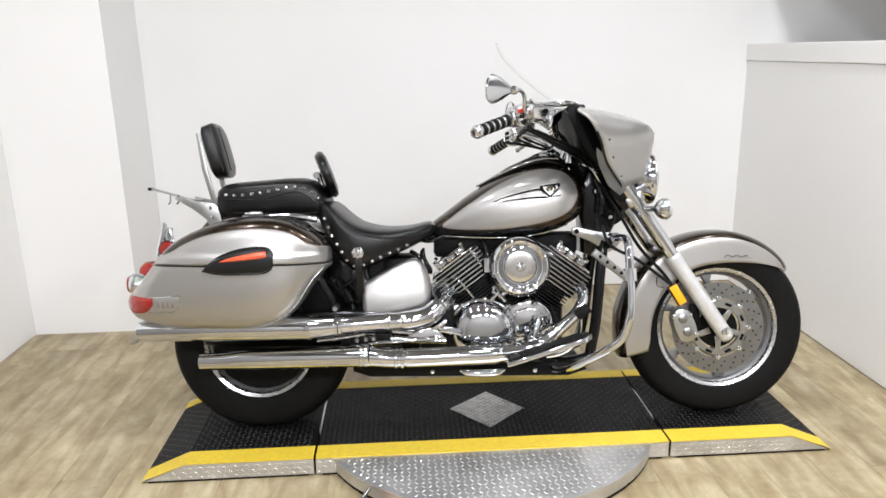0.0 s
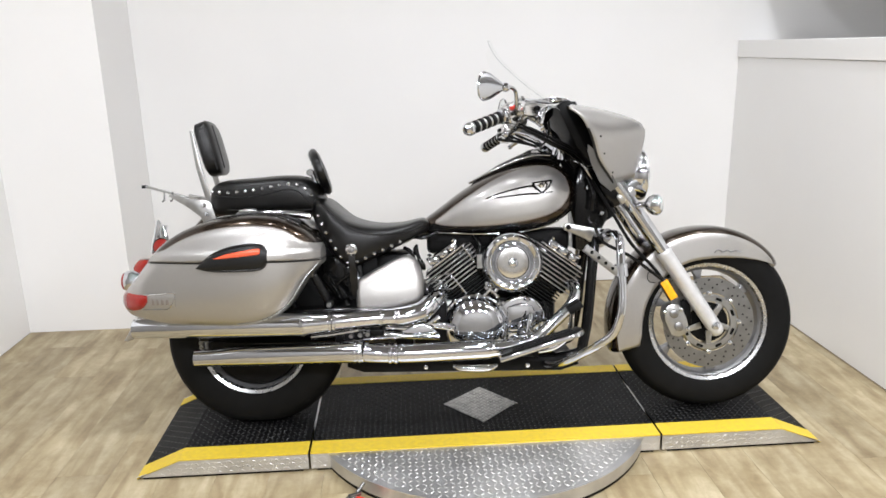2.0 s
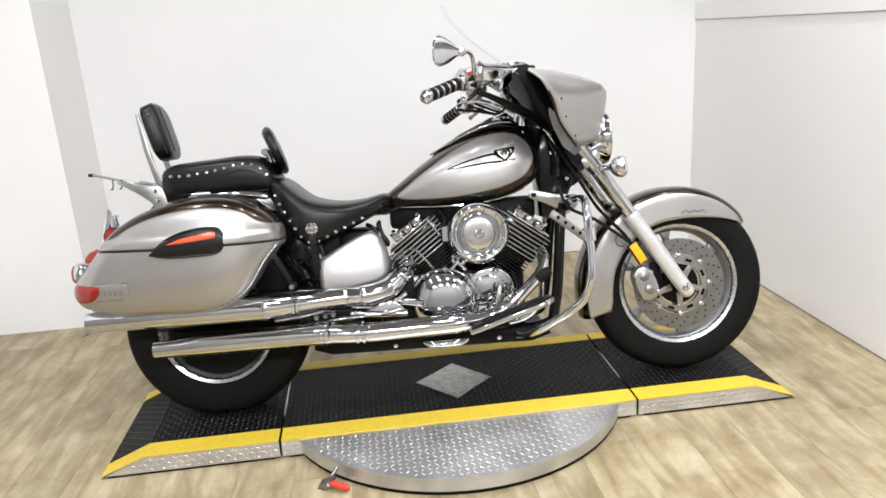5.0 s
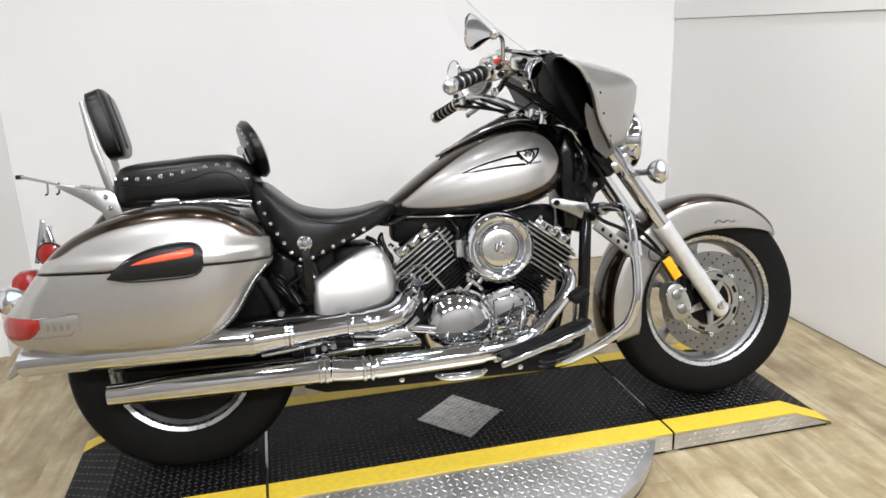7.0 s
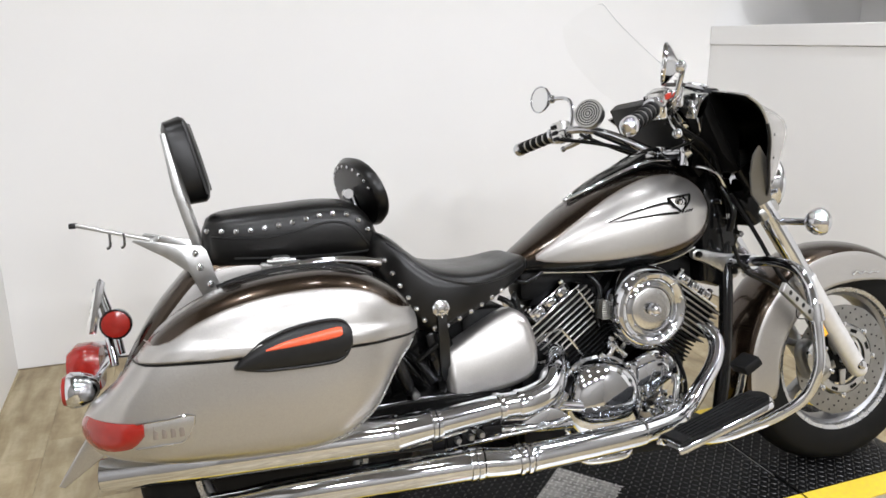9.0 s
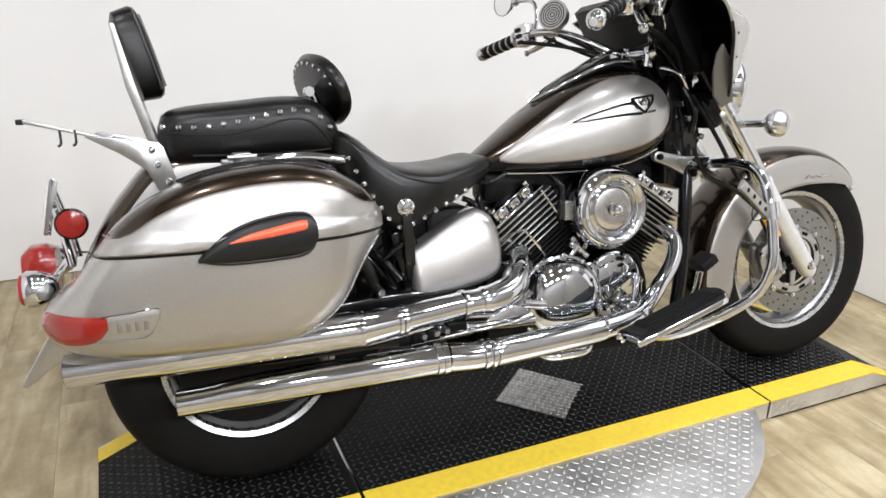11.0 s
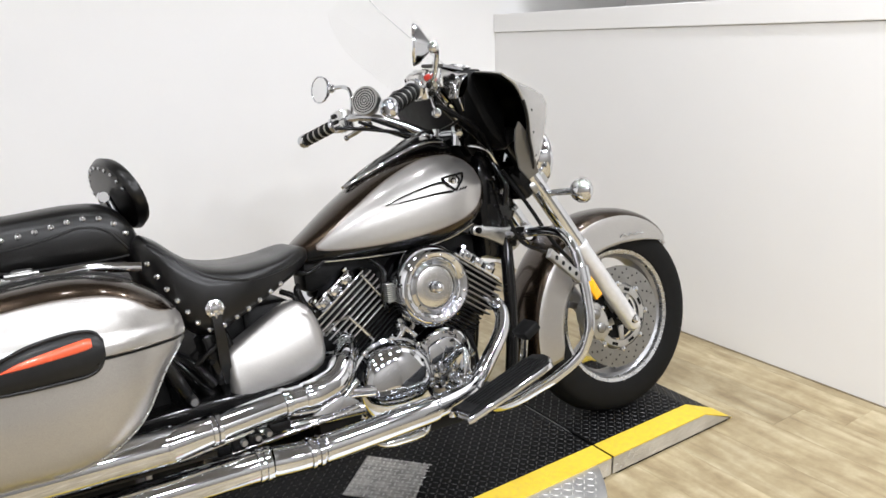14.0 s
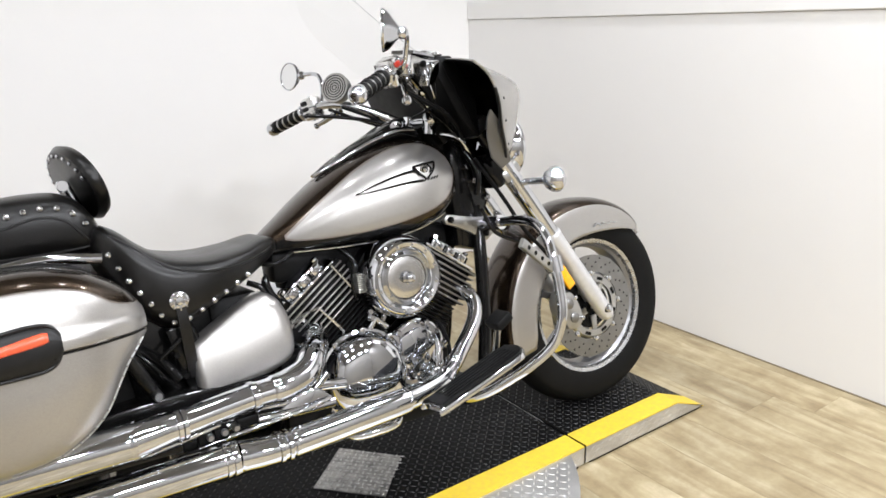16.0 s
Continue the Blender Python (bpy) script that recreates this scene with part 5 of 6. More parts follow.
bm = sweep([(x, -bag_y(x, lerp_table(TONE, x)[0]) - 0.0046, lerp_table(TONE, x)[0]) for x in [-1.07 + 0.525 * k / 30 for k in range(31)]], 0.0014, 6, 0)
part("lid_pinstripe", bm, PIN, bag, "fine pinstripe between the two colours")


def bag_patch(rows, lift, nx=24, nz=8):
    """A plate that follows the bag's side; rows: x, low edge, high edge."""
    bm = bmesh.new()
    loops = []
    x0, x1 = rows[0][0], rows[-1][0]
    for i in range(nx + 1):
        x = x0 + (x1 - x0) * (0.5 - 0.5 * math.cos(math.pi * i / nx))
        lo, hi = lerp_table(rows, x)
        outer = [(x, -bag_y(x, lo + (hi - lo) * k / nz) - lift * (1 - abs(2 * k / nz - 1) ** 4) - 0.003, lo + (hi - lo) * k / nz) for k in range(nz + 1)]
        inner = [(x, -bag_y(x, lo + (hi - lo) * k / nz) + 0.003, lo + (hi - lo) * k / nz) for k in range(nz, -1, -1)]
        loops.append(outer + inner)
    return rings(bm, loops)


part("bag_latch", bag_patch([(-0.908, 0.591, 0.596), (-0.875, 0.582, 0.628), (-0.815, 0.579, 0.656), (-0.755, 0.580, 0.667), (-0.715, 0.582, 0.668), (-0.695, 0.592, 0.660), (-0.686, 0.610, 0.645)], 0.014), PLASTIC, bag, "black latch cover")
part("latch_reflector", bag_patch([(-0.850, 0.621, 0.624), (-0.815, 0.620, 0.638), (-0.755, 0.624, 0.650), (-0.715, 0.628, 0.655), (-0.706, 0.632, 0.653)], 0.018), ORANGELENS, bag, "orange-red reflector strip")
rim = [(-0.902, 0.596), (-0.872, 0.627), (-0.815, 0.653), (-0.755, 0.664), (-0.715, 0.664), (-0.697, 0.655), (-0.690, 0.636), (-0.698, 0.600), (-0.715, 0.586), (-0.76, 0.583), (-0.84, 0.583), (-0.880, 0.588), (-0.902, 0.596)]
part("latch_rim", sweep([(x, -bag_y(x, z) - 0.008, z) for x, z in rim], 0.0035, 8, 4), PLASTIC, bag, "raised glossy rim of the latch")
part("latch_line", sweep([(x, -bag_y(x, 0.606) - 0.0135, 0.604) for x in (-0.885, -0.835, -0.775, -0.70)], 0.0022, 6, 3), BLACK, bag)
part("bag_corner_light", bag_patch([(-1.194, 0.476, 0.498), (-1.182, 0.464, 0.510), (-1.152, 0.458, 0.514), (-1.114, 0.460, 0.512), (-1.088, 0.468, 0.510), (-1.072, 0.486, 0.508)], 0.007), REDLENS, bag, "red corner reflector")
badge = part("bag_badge", bag_patch([(-1.095, 0.462, 0.509), (-1.04, 0.464, 0.511), (-0.985, 0.468, 0.514)], 0.002), SILVER, bag, "embossed silver corner badge")
edge = [(-1.09, 0.463), (-1.04, 0.464), (-1.003, 0.468), (-0.984, 0.514), (-1.03, 0.5125), (-1.085, 0.510)]
part("badge_rim", sweep([(x, -bag_y(x, z) - 0.0045, z) for x, z in edge], 0.0016, 6, 3), CHROME, bag, "raised badge edge")
for k in range(4):
    x = -1.058 + 0.015 * k
    part("badge_bar", box((x, -bag_y(x, 0.490) - 0.0055, 0.478), (x + 0.009, -bag_y(x, 0.490) - 0.002, 0.503), 0.001), PIN, bag)
bm = bmesh.new()
box((-0.815, -0.196, 0.752), (-0.775, -0.150, 0.772), 0.005, bm)
box((-0.838, -0.190, 0.748), (-0.752, -0.160, 0.760), 0.003, bm)
rod((-0.825, -0.196, 0.764), (-0.765, -0.196, 0.764), 0.005, 10, bm)
part("bag_hinge", bm, CAST, bag, "small metal lid hinge")
part("bag_rail", sweep([(-0.90, -0.20, 0.715), (-0.80, -0.20, 0.745), (-0.68, -0.20, 0.755), (-0.58, -0.20, 0.742)], 0.011, 14, 5, flat=0.6), CHROME, bike, "chrome saddlebag support rail")
strip_rows = [(x, -lerp_table(BAG, x)[3] + 0.045, lerp_table(BAG, x)[0] - 0.001) for x in (-0.93, -0.88, -0.82, -0.76, -0.70, -0.65, -0.61)]
part("lid_strip", sweep(strip_rows, 0.006, 10, 5, flat=1.6), PLASTIC, bag, "black rubber strip along the lid")
pin = None
for x, y, z, *_ in spline(strip_rows, 3)[1::2]:
    m = pose(x, y, z + 0.0052, -90, 0, 0)
    pin = again(pin, m) if pin else part("strip_pin", dome(0.0028, 0.003), CHROME, bag, at=m)

# Thin bright bead with small bright dots along the bag's front edge.
bead = [(x, -bag_y(x, lerp_table(BAG, x)[1] + 0.016) - 0.001, lerp_table(BAG, x)[1] + 0.014) for x in (-0.545, -0.56, -0.58, -0.60, -0.625, -0.65, -0.68, -0.71, -0.75, -0.80)]
part("bag_edge_bead", sweep(bead, 0.0020, 6, 4), CAST, bag, "thin bright edge bead of the bag")
bead_dot = None
for k, (x, y, z, *_) in enumerate(spline(bead, 4)[3:30:2]):
    m = pose(x + 0.001, y - 0.0005, z + 0.0008)
    bead_dot = again(bead_dot, m) if bead_dot else part("edge_dot", dome(0.0027, 0.0024), CHROME, bag, at=m)

# side cover and rear shock area
bm = slab([(-0.437, 0.514), (-0.36, 0.556), (-0.27, 0.597), (-0.230, 0.585), (-0.206, 0.54), (-0.199, 0.48), (-0.215, 0.437), (-0.29, 0.414), (-0.36, 0.404), (-0.425, 0.398), (-0.436, 0.45)], -0.078, 0.0, 0.020, 3, 4)
for v in bm.verts:
    v.co.y += 0.018 * max(0.0, (v.co.z - 0.40) / 0.2) ** 1.5 + 0.25 * max(0.0, v.co.x + 0.255) - (0.010 if v.co.z < 0.53 + 0.55 * (v.co.x + 0.33) and v.co.y < -0.05 else 0)
part("side_cover", bm, SILVER, bike, "silver side cover", at=pose(0, -0.115, 0))
bm = bmesh.new()
sweep([(-0.445, -0.14, 0.56), (-0.425, -0.155, 0.49), (-0.405, -0.155, 0.40)], 0.028, 12, 4, bm, 0.6)
sweep([(-0.55, -0.12, 0.53), (-0.50, -0.14, 0.47), (-0.455, -0.14, 0.40)], 0.02, 10, 4, bm)
box((-0.56, -0.13, 0.40), (-0.44, -0.05, 0.60), 0.02, bm)
part("rear_frame_cover", bm, BLACK, bike, "gloss black rear frame cover")
part("peg_cylinder", sweep([(-0.572, -0.232, 0.545, 0.008), (-0.568, -0.230, 0.536, 0.0135), (-0.536, -0.205, 0.462, 0.0135), (-0.530, -0.200, 0.450, 0.009)], segs=18, steps=2), PLASTIC, bike, "dark damper cylinder")
part("damper_eye", lathe([(0, -0.232), (0.008, -0.232), (0.011, -0.226), (0.011, -0.18), (0, -0.18)], 16), STEEL, bike, at=pose(-0.524, 0, 0.440))
part("damper_eye", lathe([(0, -0.252), (0.007, -0.252), (0.010, -0.246), (0.010, -0.20), (0, -0.20)], 16), STEEL, bike, at=pose(-0.576, 0, 0.548))
part("seat_strut", rod((-0.502, -0.180, 0.506), (-0.452, -0.185, 0.540), 0.006, 12), BLACK, bike, "short black strut under the seat")
for x, z in ((-0.465, 0.505), (-0.452, 0.455), (-0.438, 0.415)):
    part("cover_bolt", lathe([(0, -0.178), (0.006, -0.178), (0.009, -0.172), (0.009, -0.15), (0, -0.15)], 10), MATBLACK, bike, at=pose(x, 0, z))
part("frame_gusset", slab([(-0.480, 0.560), (-0.452, 0.565), (-0.420, 0.480), (-0.400, 0.405), (-0.440, 0.400), (-0.462, 0.470)], -0.176, -0.160, 0.006, 2), BLACK, bike, "gloss black frame gusset")
part("passenger_peg", sweep([(-0.53, -0.13, 0.525), (-0.50, -0.17, 0.50), (-0.47, -0.20, 0.455)], 0.012, 10, 4), BLACK, bike, "black passenger peg hardware")

# handlebar, grips, controls, mirrors
BAR = [(0.310, 0.0, 0.960), (0.300, -0.07, 0.962), (0.262, -0.130, 1.000), (0.205, -0.180, 1.046), (0.135, -0.228, 1.074), (0.074, -0.272, 1.060), (-0.030, -0.343, 1.018)]
bm = sweep([(0.062, 0.522, 1.000), (0.125, 0.385, 1.036), (0.155, 0.315, 1.048), (0.205, 0.240, 1.038), (0.265, 0.165, 1.000), (0.31, 0.09, 0.962)] + BAR, 0.0125, 14, 6)
part("handlebar", bm, CHROME, bike, "chrome pulled-back handlebar")
for sy in (-1, 1):
    a, b = (Vector((0.066, -0.277, 1.057)), Vector((-0.030, -0.343, 1.018))) if sy < 0 else (Vector((0.122, 0.392, 1.034)), Vector((0.068, 0.510, 1.003)))
    grip = part("grip", rod(a, b, 0.0176, 18), CAST, bike, "black rubber grip with chrome rings")
    for k in range(5):
        p, q = a.lerp(b, k / 5 + 0.02), a.lerp(b, (k + 0.86) / 5)
        e = (q - p) * 0.18
        part("grip_rib", sweep([(*p, 0.0175), (*(p + e), 0.0205), (*(q - e), 0.0205), (*q, 0.0175)], segs=18, steps=0), GRIP, grip)
    d = (b - a).normalized()
    part("grip_end", lathe([(0.019, -0.004), (0.0222, 0.0), (0.0222, 0.016), (0.018, 0.024), (0.012, 0.030), (0.010, 0.026), (0, 0.026)], 24, "x"), CHROME, grip, "chrome grip end cap", at=Matrix.Translation(b) @ d.to_track_quat("X", "Z").to_matrix().to_4x4())
    part("grip_collar", sweep([(*(a - d * 0.014), 0.021), (*(a - d * 0.011), 0.0255), (*(a - d * 0.002), 0.0255), (*(a + d * 0.002), 0.021)], segs=20, steps=0), CHROME, grip)
    m = Matrix.Translation(a - d * 0.042) @ d.to_track_quat("X", "Z").to_matrix().to_4x4()
    house = part("switch_housing", box((-0.028, -0.025, -0.034), (0.026, 0.025, 0.034), 0.011), SATIN, bike, "handlebar switch housing", at=m)
    part("housing_seam", box((-0.0292, -0.0262, -0.002), (0.0272, 0.0262, 0.0005), 0.0006, segs=1), MATBLACK, house)
    for k in range(3):
        part("switch_button", box((-0.009, 0.023, -0.006), (0.011, 0.031, 0.006), 0.002), REDGRIP if sy < 0 and k == 2 else BLACK, house, at=pose(0.004, 0, -0.020 + 0.019 * k))
        part("switch_button", box((-0.009, -0.031, -0.006), (0.011, -0.023, 0.006), 0.002), BLACK, house, at=pose(0.004, 0, -0.020 + 0.019 * k))
lever = part("lever", sweep([(0.195, -0.205, 1.078, 0.012), (0.160, -0.228, 1.062, 0.011), (0.136, -0.245, 1.044, 0.010), (0.112, -0.290, 1.018, 0.009), (0.090, -0.335, 1.003, 0.008), (0.078, -0.356, 0.997, 0.008)], segs=12, steps=5, flat=0.62), CHROME, bike, "polished brake lever")
part("lever_ball", ball(0.0115, 14), CHROME, lever, "round lever end", at=pose(0.074, -0.361, 0.995))
lever = part("lever", sweep([(0.205, 0.290, 1.030, 0.011), (0.186, 0.320, 1.014, 0.009), (0.172, 0.350, 1.002, 0.008), (0.160, 0.378, 0.994, 0.007)], segs=12, steps=5, flat=0.62), CHROME, bike, "polished clutch lever")
part("lever_ball", ball(0.010, 14), CHROME, lever, at=pose(0.158, 0.383, 0.992))
# brake reservoir: a sloped body, an angular lid and the lever perch
MC = pose(0.168, -0.240, 1.094, 8, 4, 32)
bm = slab([(-0.046, -0.020), (-0.034, -0.032), (0.030, -0.030), (0.052, -0.012), (0.050, 0.010), (-0.044, 0.012)], -0.026, 0.026, 0.006)
mc = part("master_cylinder", bm, SATIN, bike, "polished brake fluid reservoir", at=MC)
part("reservoir_lid", slab([(-0.050, 0.013), (-0.046, 0.021), (0.040, 0.025), (0.062, 0.020), (0.056, 0.013)], -0.031, 0.031, 0.003), CHROME, mc, "chrome reservoir lid")
for x in (-0.036, 0.038):
    part("lid_screw", lathe([(0.0045, 0.022), (0.0045, 0.0285), (0, 0.0285)], 8, "z"), STEEL, mc, at=pose(x, 0, 0))
part("sight_glass", lathe([(0, -0.031), (0.008, -0.031), (0.009, -0.026), (0, -0.026)], 16), MATBLACK, mc, "round dark sight glass", at=pose(0.010, 0, -0.004))
part("lever_clamp", slab([(0.020, -0.055), (0.050, -0.048), (0.072, -0.020), (0.070, 0.012), (0.046, 0.004), (0.030, -0.020)], -0.040, -0.010, 0.004), CHROME, mc, "angular chrome lever perch")
part("brake_line_fitting", sweep([(0.05, -0.02, -0.02), (0.066, -0.03, -0.05), (0.075, -0.02, -0.10), (0.105, 0.05, -0.13)], 0.004, 8, 5), MATBLACK, mc)
part("switch_wire", sweep([(0.03, -0.030, -0.030), (0.045, -0.040, -0.075), (0.062, -0.035, -0.085)], 0.0022, 6, 5), CHROME, mc)
# mirrors: a skewed teardrop shell from the rim down to the ball joint
for sy in (-1, 1):
    if sy < 0:
        c, jb, yaw = Vector((0.008, -0.416, 1.139)), Vector((0.076, -0.372, 1.140)), -30
        stem = [(0.076, -0.372, 1.140), (0.098, -0.350, 1.141), (0.112, -0.325, 1.128), (0.117, -0.298, 1.092), (0.118, -0.270, 1.070)]
    else:
        c, jb, yaw = Vector((0.138, 0.508, 1.163)), Vector((0.162, 0.466, 1.160)), 17
        stem = [(0.162, 0.466, 1.160), (0.184, 0.425, 1.158), (0.193, 0.392, 1.142), (0.185, 0.365, 1.095), (0.165, 0.345, 1.050)]
    part("mirror_stem", sweep(stem, 0.0065, 12, 6), CHROME, bike, "curved chrome mirror stem")
    turn = pose(0, 0, 0, 0, 6, yaw)
    bm = bmesh.new()
    loops = []
    for f, r in ((0.0, 0.0415), (0.0, 0.0440), (0.04, 0.0440), (0.16, 0.0420), (0.34, 0.0355), (0.54, 0.0260), (0.74, 0.0165), (0.90, 0.0105), (1.0, 0.0085)):
        o = c.lerp(jb, f) - c
        loops.append([o + turn @ Vector((0.0, r * 0.96 * math.cos(2 * math.pi * j / 36), r * math.sin(2 * math.pi * j / 36))) for j in range(36)])
    rings(bm, loops)
    mir = part("mirror", bm, CHROME, bike, "teardrop chrome mirror", at=Matrix.Translation(c))
    part("mirror_bezel", lathe([(0.0405, -0.001), (0.0415, -0.004), (0.0445, -0.004), (0.0455, -0.001), (0.0440, 0.002)], 40, "x"), CHROME, mir, "chrome mirror bezel", at=turn)
    part("mirror_glass", lathe([(0.0405, -0.001), (0.0405, -0.0022), (0, -0.0022)], 36, "x"), MIRROR, mir, "mirror glass", at=turn)
    part("stem_ball", ball(0.0145, 16), CHROME, bike, at=Matrix.Translation(jb))
pod = part("speaker_pod", lathe([(0, 0.05), (0.03, 0.048), (0.05, 0.03), (0.054, 0.0), (0.052, -0.006), (0.0, -0.006)], 36, "x"), CAST, bike, "round chrome speaker pod", at=pose(0.166, 0.223, 1.090, 0, 14, 38) @ Matrix.Diagonal((0.84, 0.84, 0.84, 1)))
for k in range(5):
    r = 0.006 + 0.0088 * k
    part("grille_ring", lathe([(r, -0.0055), (r + 0.0008, -0.0075), (r + 0.0032, -0.0075), (r + 0.004, -0.0055)], 36, "x"), PLASTIC, pod, "dark grille ring")
for y0 in (-0.06, 0.06):
    part("handlebar_riser", sweep([(0.30, y0, 0.92), (0.305, y0, 0.945), (0.31, y0, 0.975)], 0.02, 12, 4), CHROME, bike, "chrome handlebar riser")
for k, (y, dx) in enumerate(((-0.20, 0.0), (-0.17, 0.03), (-0.13, 0.05), (0.18, 0.02), (0.14, 0.04))):
    part("control_cable", sweep([(0.12 + dx, y * 1.3, 1.03), (0.25 + dx, y * 1.1, 0.97), (0.36, y * 0.6, 0.92), (0.42, y * 0.4, 0.80), (0.43, y * 0.3, 0.66)], 0.005, 6, 6), MATBLACK, bike, "black control cable")
bm = sweep([(0.40, -0.12, 0.84), (0.47, -0.14, 0.72), (0.53, -0.145, 0.62), (0.62, -0.14, 0.52), (0.69, -0.12, 0.42)], 0.006, 8, 6)
part("brake_hose", bm, MATBLACK, bike, "black front brake hose")
for rows, rad in (([(0.14, -0.235, 1.035), (0.22, -0.19, 0.985), (0.30, -0.14, 0.945), (0.36, -0.11, 0.905)], 0.0045), ([(0.10, 0.30, 1.02), (0.19, 0.22, 1.00), (0.28, 0.13, 0.965), (0.35, 0.08, 0.92)], 0.006)):
    part("cable_sleeve", sweep(rows, rad, 10, 6), BLACK, bike, "black cable sleeve along the handlebar")
for x, y, z in ((0.262, -0.130, 0.998), (0.225, -0.165, 1.030), (0.300, -0.075, 0.962)):
    part("bar_clamp", lathe([(0.013, -0.009), (0.0185, -0.008), (0.0185, 0.008), (0.013, 0.009)], 18, "x"), CHROME, bike, at=pose(x, y, z, 0, -30, -45))
part("ignition_block", box((-0.030, -0.045, -0.028), (0.030, 0.045, 0.028), 0.008), MATBLACK, bike, "black ignition lock block", at=pose(0.352, -0.02, 0.925, 0, -34, 0))

# fairing
FTURN = pose(0.42, 0, 0) @ pose(0, 0, 0, 0, 0, -1.5) @ pose(-0.42, 0, 0)
CENTRE = [(0.0, 0.325, 1.114), (0.2, 0.43, 1.096), (0.4, 0.535, 1.066), (0.5, 0.583, 1.043), (0.56, 0.598, 1.021), (0.65, 0.596, 0.985), (1.0, 0.570, 0.855)]
EDGE = [(0.0, 0.290, 1.078), (0.25, 0.330, 1.046), (0.5, 0.364, 0.985), (0.72, 0.392, 0.912), (1.0, 0.462, 0.832)]


def shell_point(u, v, inset=0.0):
    f = max(0.0, (abs(u) - 0.22) / 0.78)
    b = 0.86 * f**1.55 + 0.14 * u * u
    y = (0.340 - inset) * u
    c, e = lerp_table(CENTRE, v), lerp_table(EDGE, v)
    x, z = c[0] + (e[0] - c[0]) * b, c[1] + (e[1] - c[1]) * b
    return tuple(FTURN @ Vector((x - inset * (1 - b), y * (1 - 0.45 * v**3), z - inset * 0.3 * (1 - v))))


def shell(inset, u0=-1.0, u1=1.0, nu=40, nv=16):
    bm = bmesh.new()
    loops = []
    for i in range(nu + 1):
        u = u0 + (u1 - u0) * i / nu
        loops.append([shell_point(u, k / nv, inset) for k in range(nv + 1)])
    return rings(bm, loops, closed=False)


fairing = part("fairing", shell(0.0), SILVER, bike, "silver batwing fairing")
mod = fairing.modifiers.new("thick", "SOLIDIFY")
mod.thickness, mod.offset = 0.004, 0.0
inner = part("fairing_inner", shell(0.010), MATBLACK, fairing, "gloss black inner fairing")
for v in (0.52, 0.68, 0.88):
    part("fairing_screw", ball(0.0045, 10), MATBLACK, fairing, at=pose(*shell_point(-0.93, v)))
part("fairing_rim", sweep([shell_point(-0.995, 0.40 * k / 8) for k in range(9)], 0.0035, 8, 2), SILVER, fairing, "rolled silver fairing edge")
bm = bmesh.new()
rings(bm, [[(x + 0.012, y - dy, z) for x, y, z in ((0.338, -0.286, 0.962), (0.384, -0.262, 0.925), (0.430, -0.216, 0.870), (0.460, -0.184, 0.822), (0.440, -0.168, 0.806), (0.398, -0.186, 0.838), (0.362, -0.226, 0.895), (0.342, -0.262, 0.940))] for dy in (0.0, 0.006)])
# Inner face black: the grey panel's shaded side, put in as colour.
bm.faces.ensure_lookup_table()
bm.faces[-2].material_index = 1
part("fairing_lower", bm, [GREYPANEL, MATBLACK], fairing, "grey lower wing panel")
part("fairing_gasket", sweep([shell_point(-0.998, 0.40 + 0.6 * k / 8) for k in range(9)], 0.0045, 8, 2), PLASTIC, fairing, "black rubber edge of the fairing")
part("windshield_trim", sweep([(0.306, -0.14, 1.102), (0.312, -0.08, 1.107), (0.318, 0, 1.110), (0.312, 0.08, 1.107), (0.306, 0.14, 1.102)], 0.007, 10, 6), CHROME, fairing, "chrome windshield trim", at=FTURN)
part("shield_bracket", slab([(0.215, 1.118), (0.222, 1.128), (0.262, 1.134), (0.305, 1.128), (0.318, 1.120), (0.270, 1.116)], -0.150, -0.090, 0.004), CHROME, fairing, "chrome windshield bracket")
for k in range(3):
    part("bracket_screw", lathe([(0.005, 0.0), (0.005, -0.004), (0, -0.005)], 8), STEEL, fairing, at=pose(0.240 + 0.026 * k, -0.150, 1.124))
bm = bmesh.new()
loops = []
for i in range(21):
    u = -1 + 2 * i / 20
    lp = []
    for k in range(11):
        v = k / 10
        w = 0.19 * (1 - 0.36 * v**3)
        lp.append((0.315 - 0.255 * (1 - (1 - v) ** 1.5) - 0.035 * u * u * (1 - v * 0.5), w * u, 1.105 + 0.245 * v - 0.02 * u * u))
    loops.append(lp)
rings(bm, loops, closed=False)
shield = part("windshield", bm, GLASS, bike, "clear polycarbonate windshield", at=FTURN)
part("windshield_edge", sweep([loops[0][k] for k in range(0, 11, 2)] + [loops[i][10] for i in (2, 4)], 0.0007, 6, 3), CLEAREDGE, shield, "polished windshield edge")
head = part("headlight", lathe([(0, -0.09), (0.05, -0.085), (0.08, -0.04), (0.090, -0.005), (0.095, 0.008), (0.092, 0.02), (0.084, 0.022)], 40, "x"), CHROME, bike, "round chrome headlight", at=pose(0.585, 0, 0.862))
part("headlight_lens", lathe([(0.085, 0.018), (0.07, 0.030), (0.035, 0.038), (0, 0.040)], 36, "x"), LENS, head, "clear headlight lens")
for sy in (-1, 1):
    lamp_ob = part("front_turn_signal", lathe([(0, -0.03), (0.010, -0.028), (0.026, -0.016), (0.035, 0.0), (0.037, 0.014), (0.033, 0.020)], 28, "x"), CHROME, bike, "chrome round front turn signal", at=pose(0.582, 0.226 * sy, 0.758))
    part("signal_lens", lathe([(0.034, 0.017), (0.028, 0.026), (0.012, 0.031), (0, 0.032)], 24, "x"), LENS, lamp_ob, "clear signal lens")
    part("signal_stalk", rod((0.555, 0.10 * sy, 0.755), (0.575, 0.205 * sy, 0.757), 0.010, 14), CHROME, bike, "chrome signal stalk")
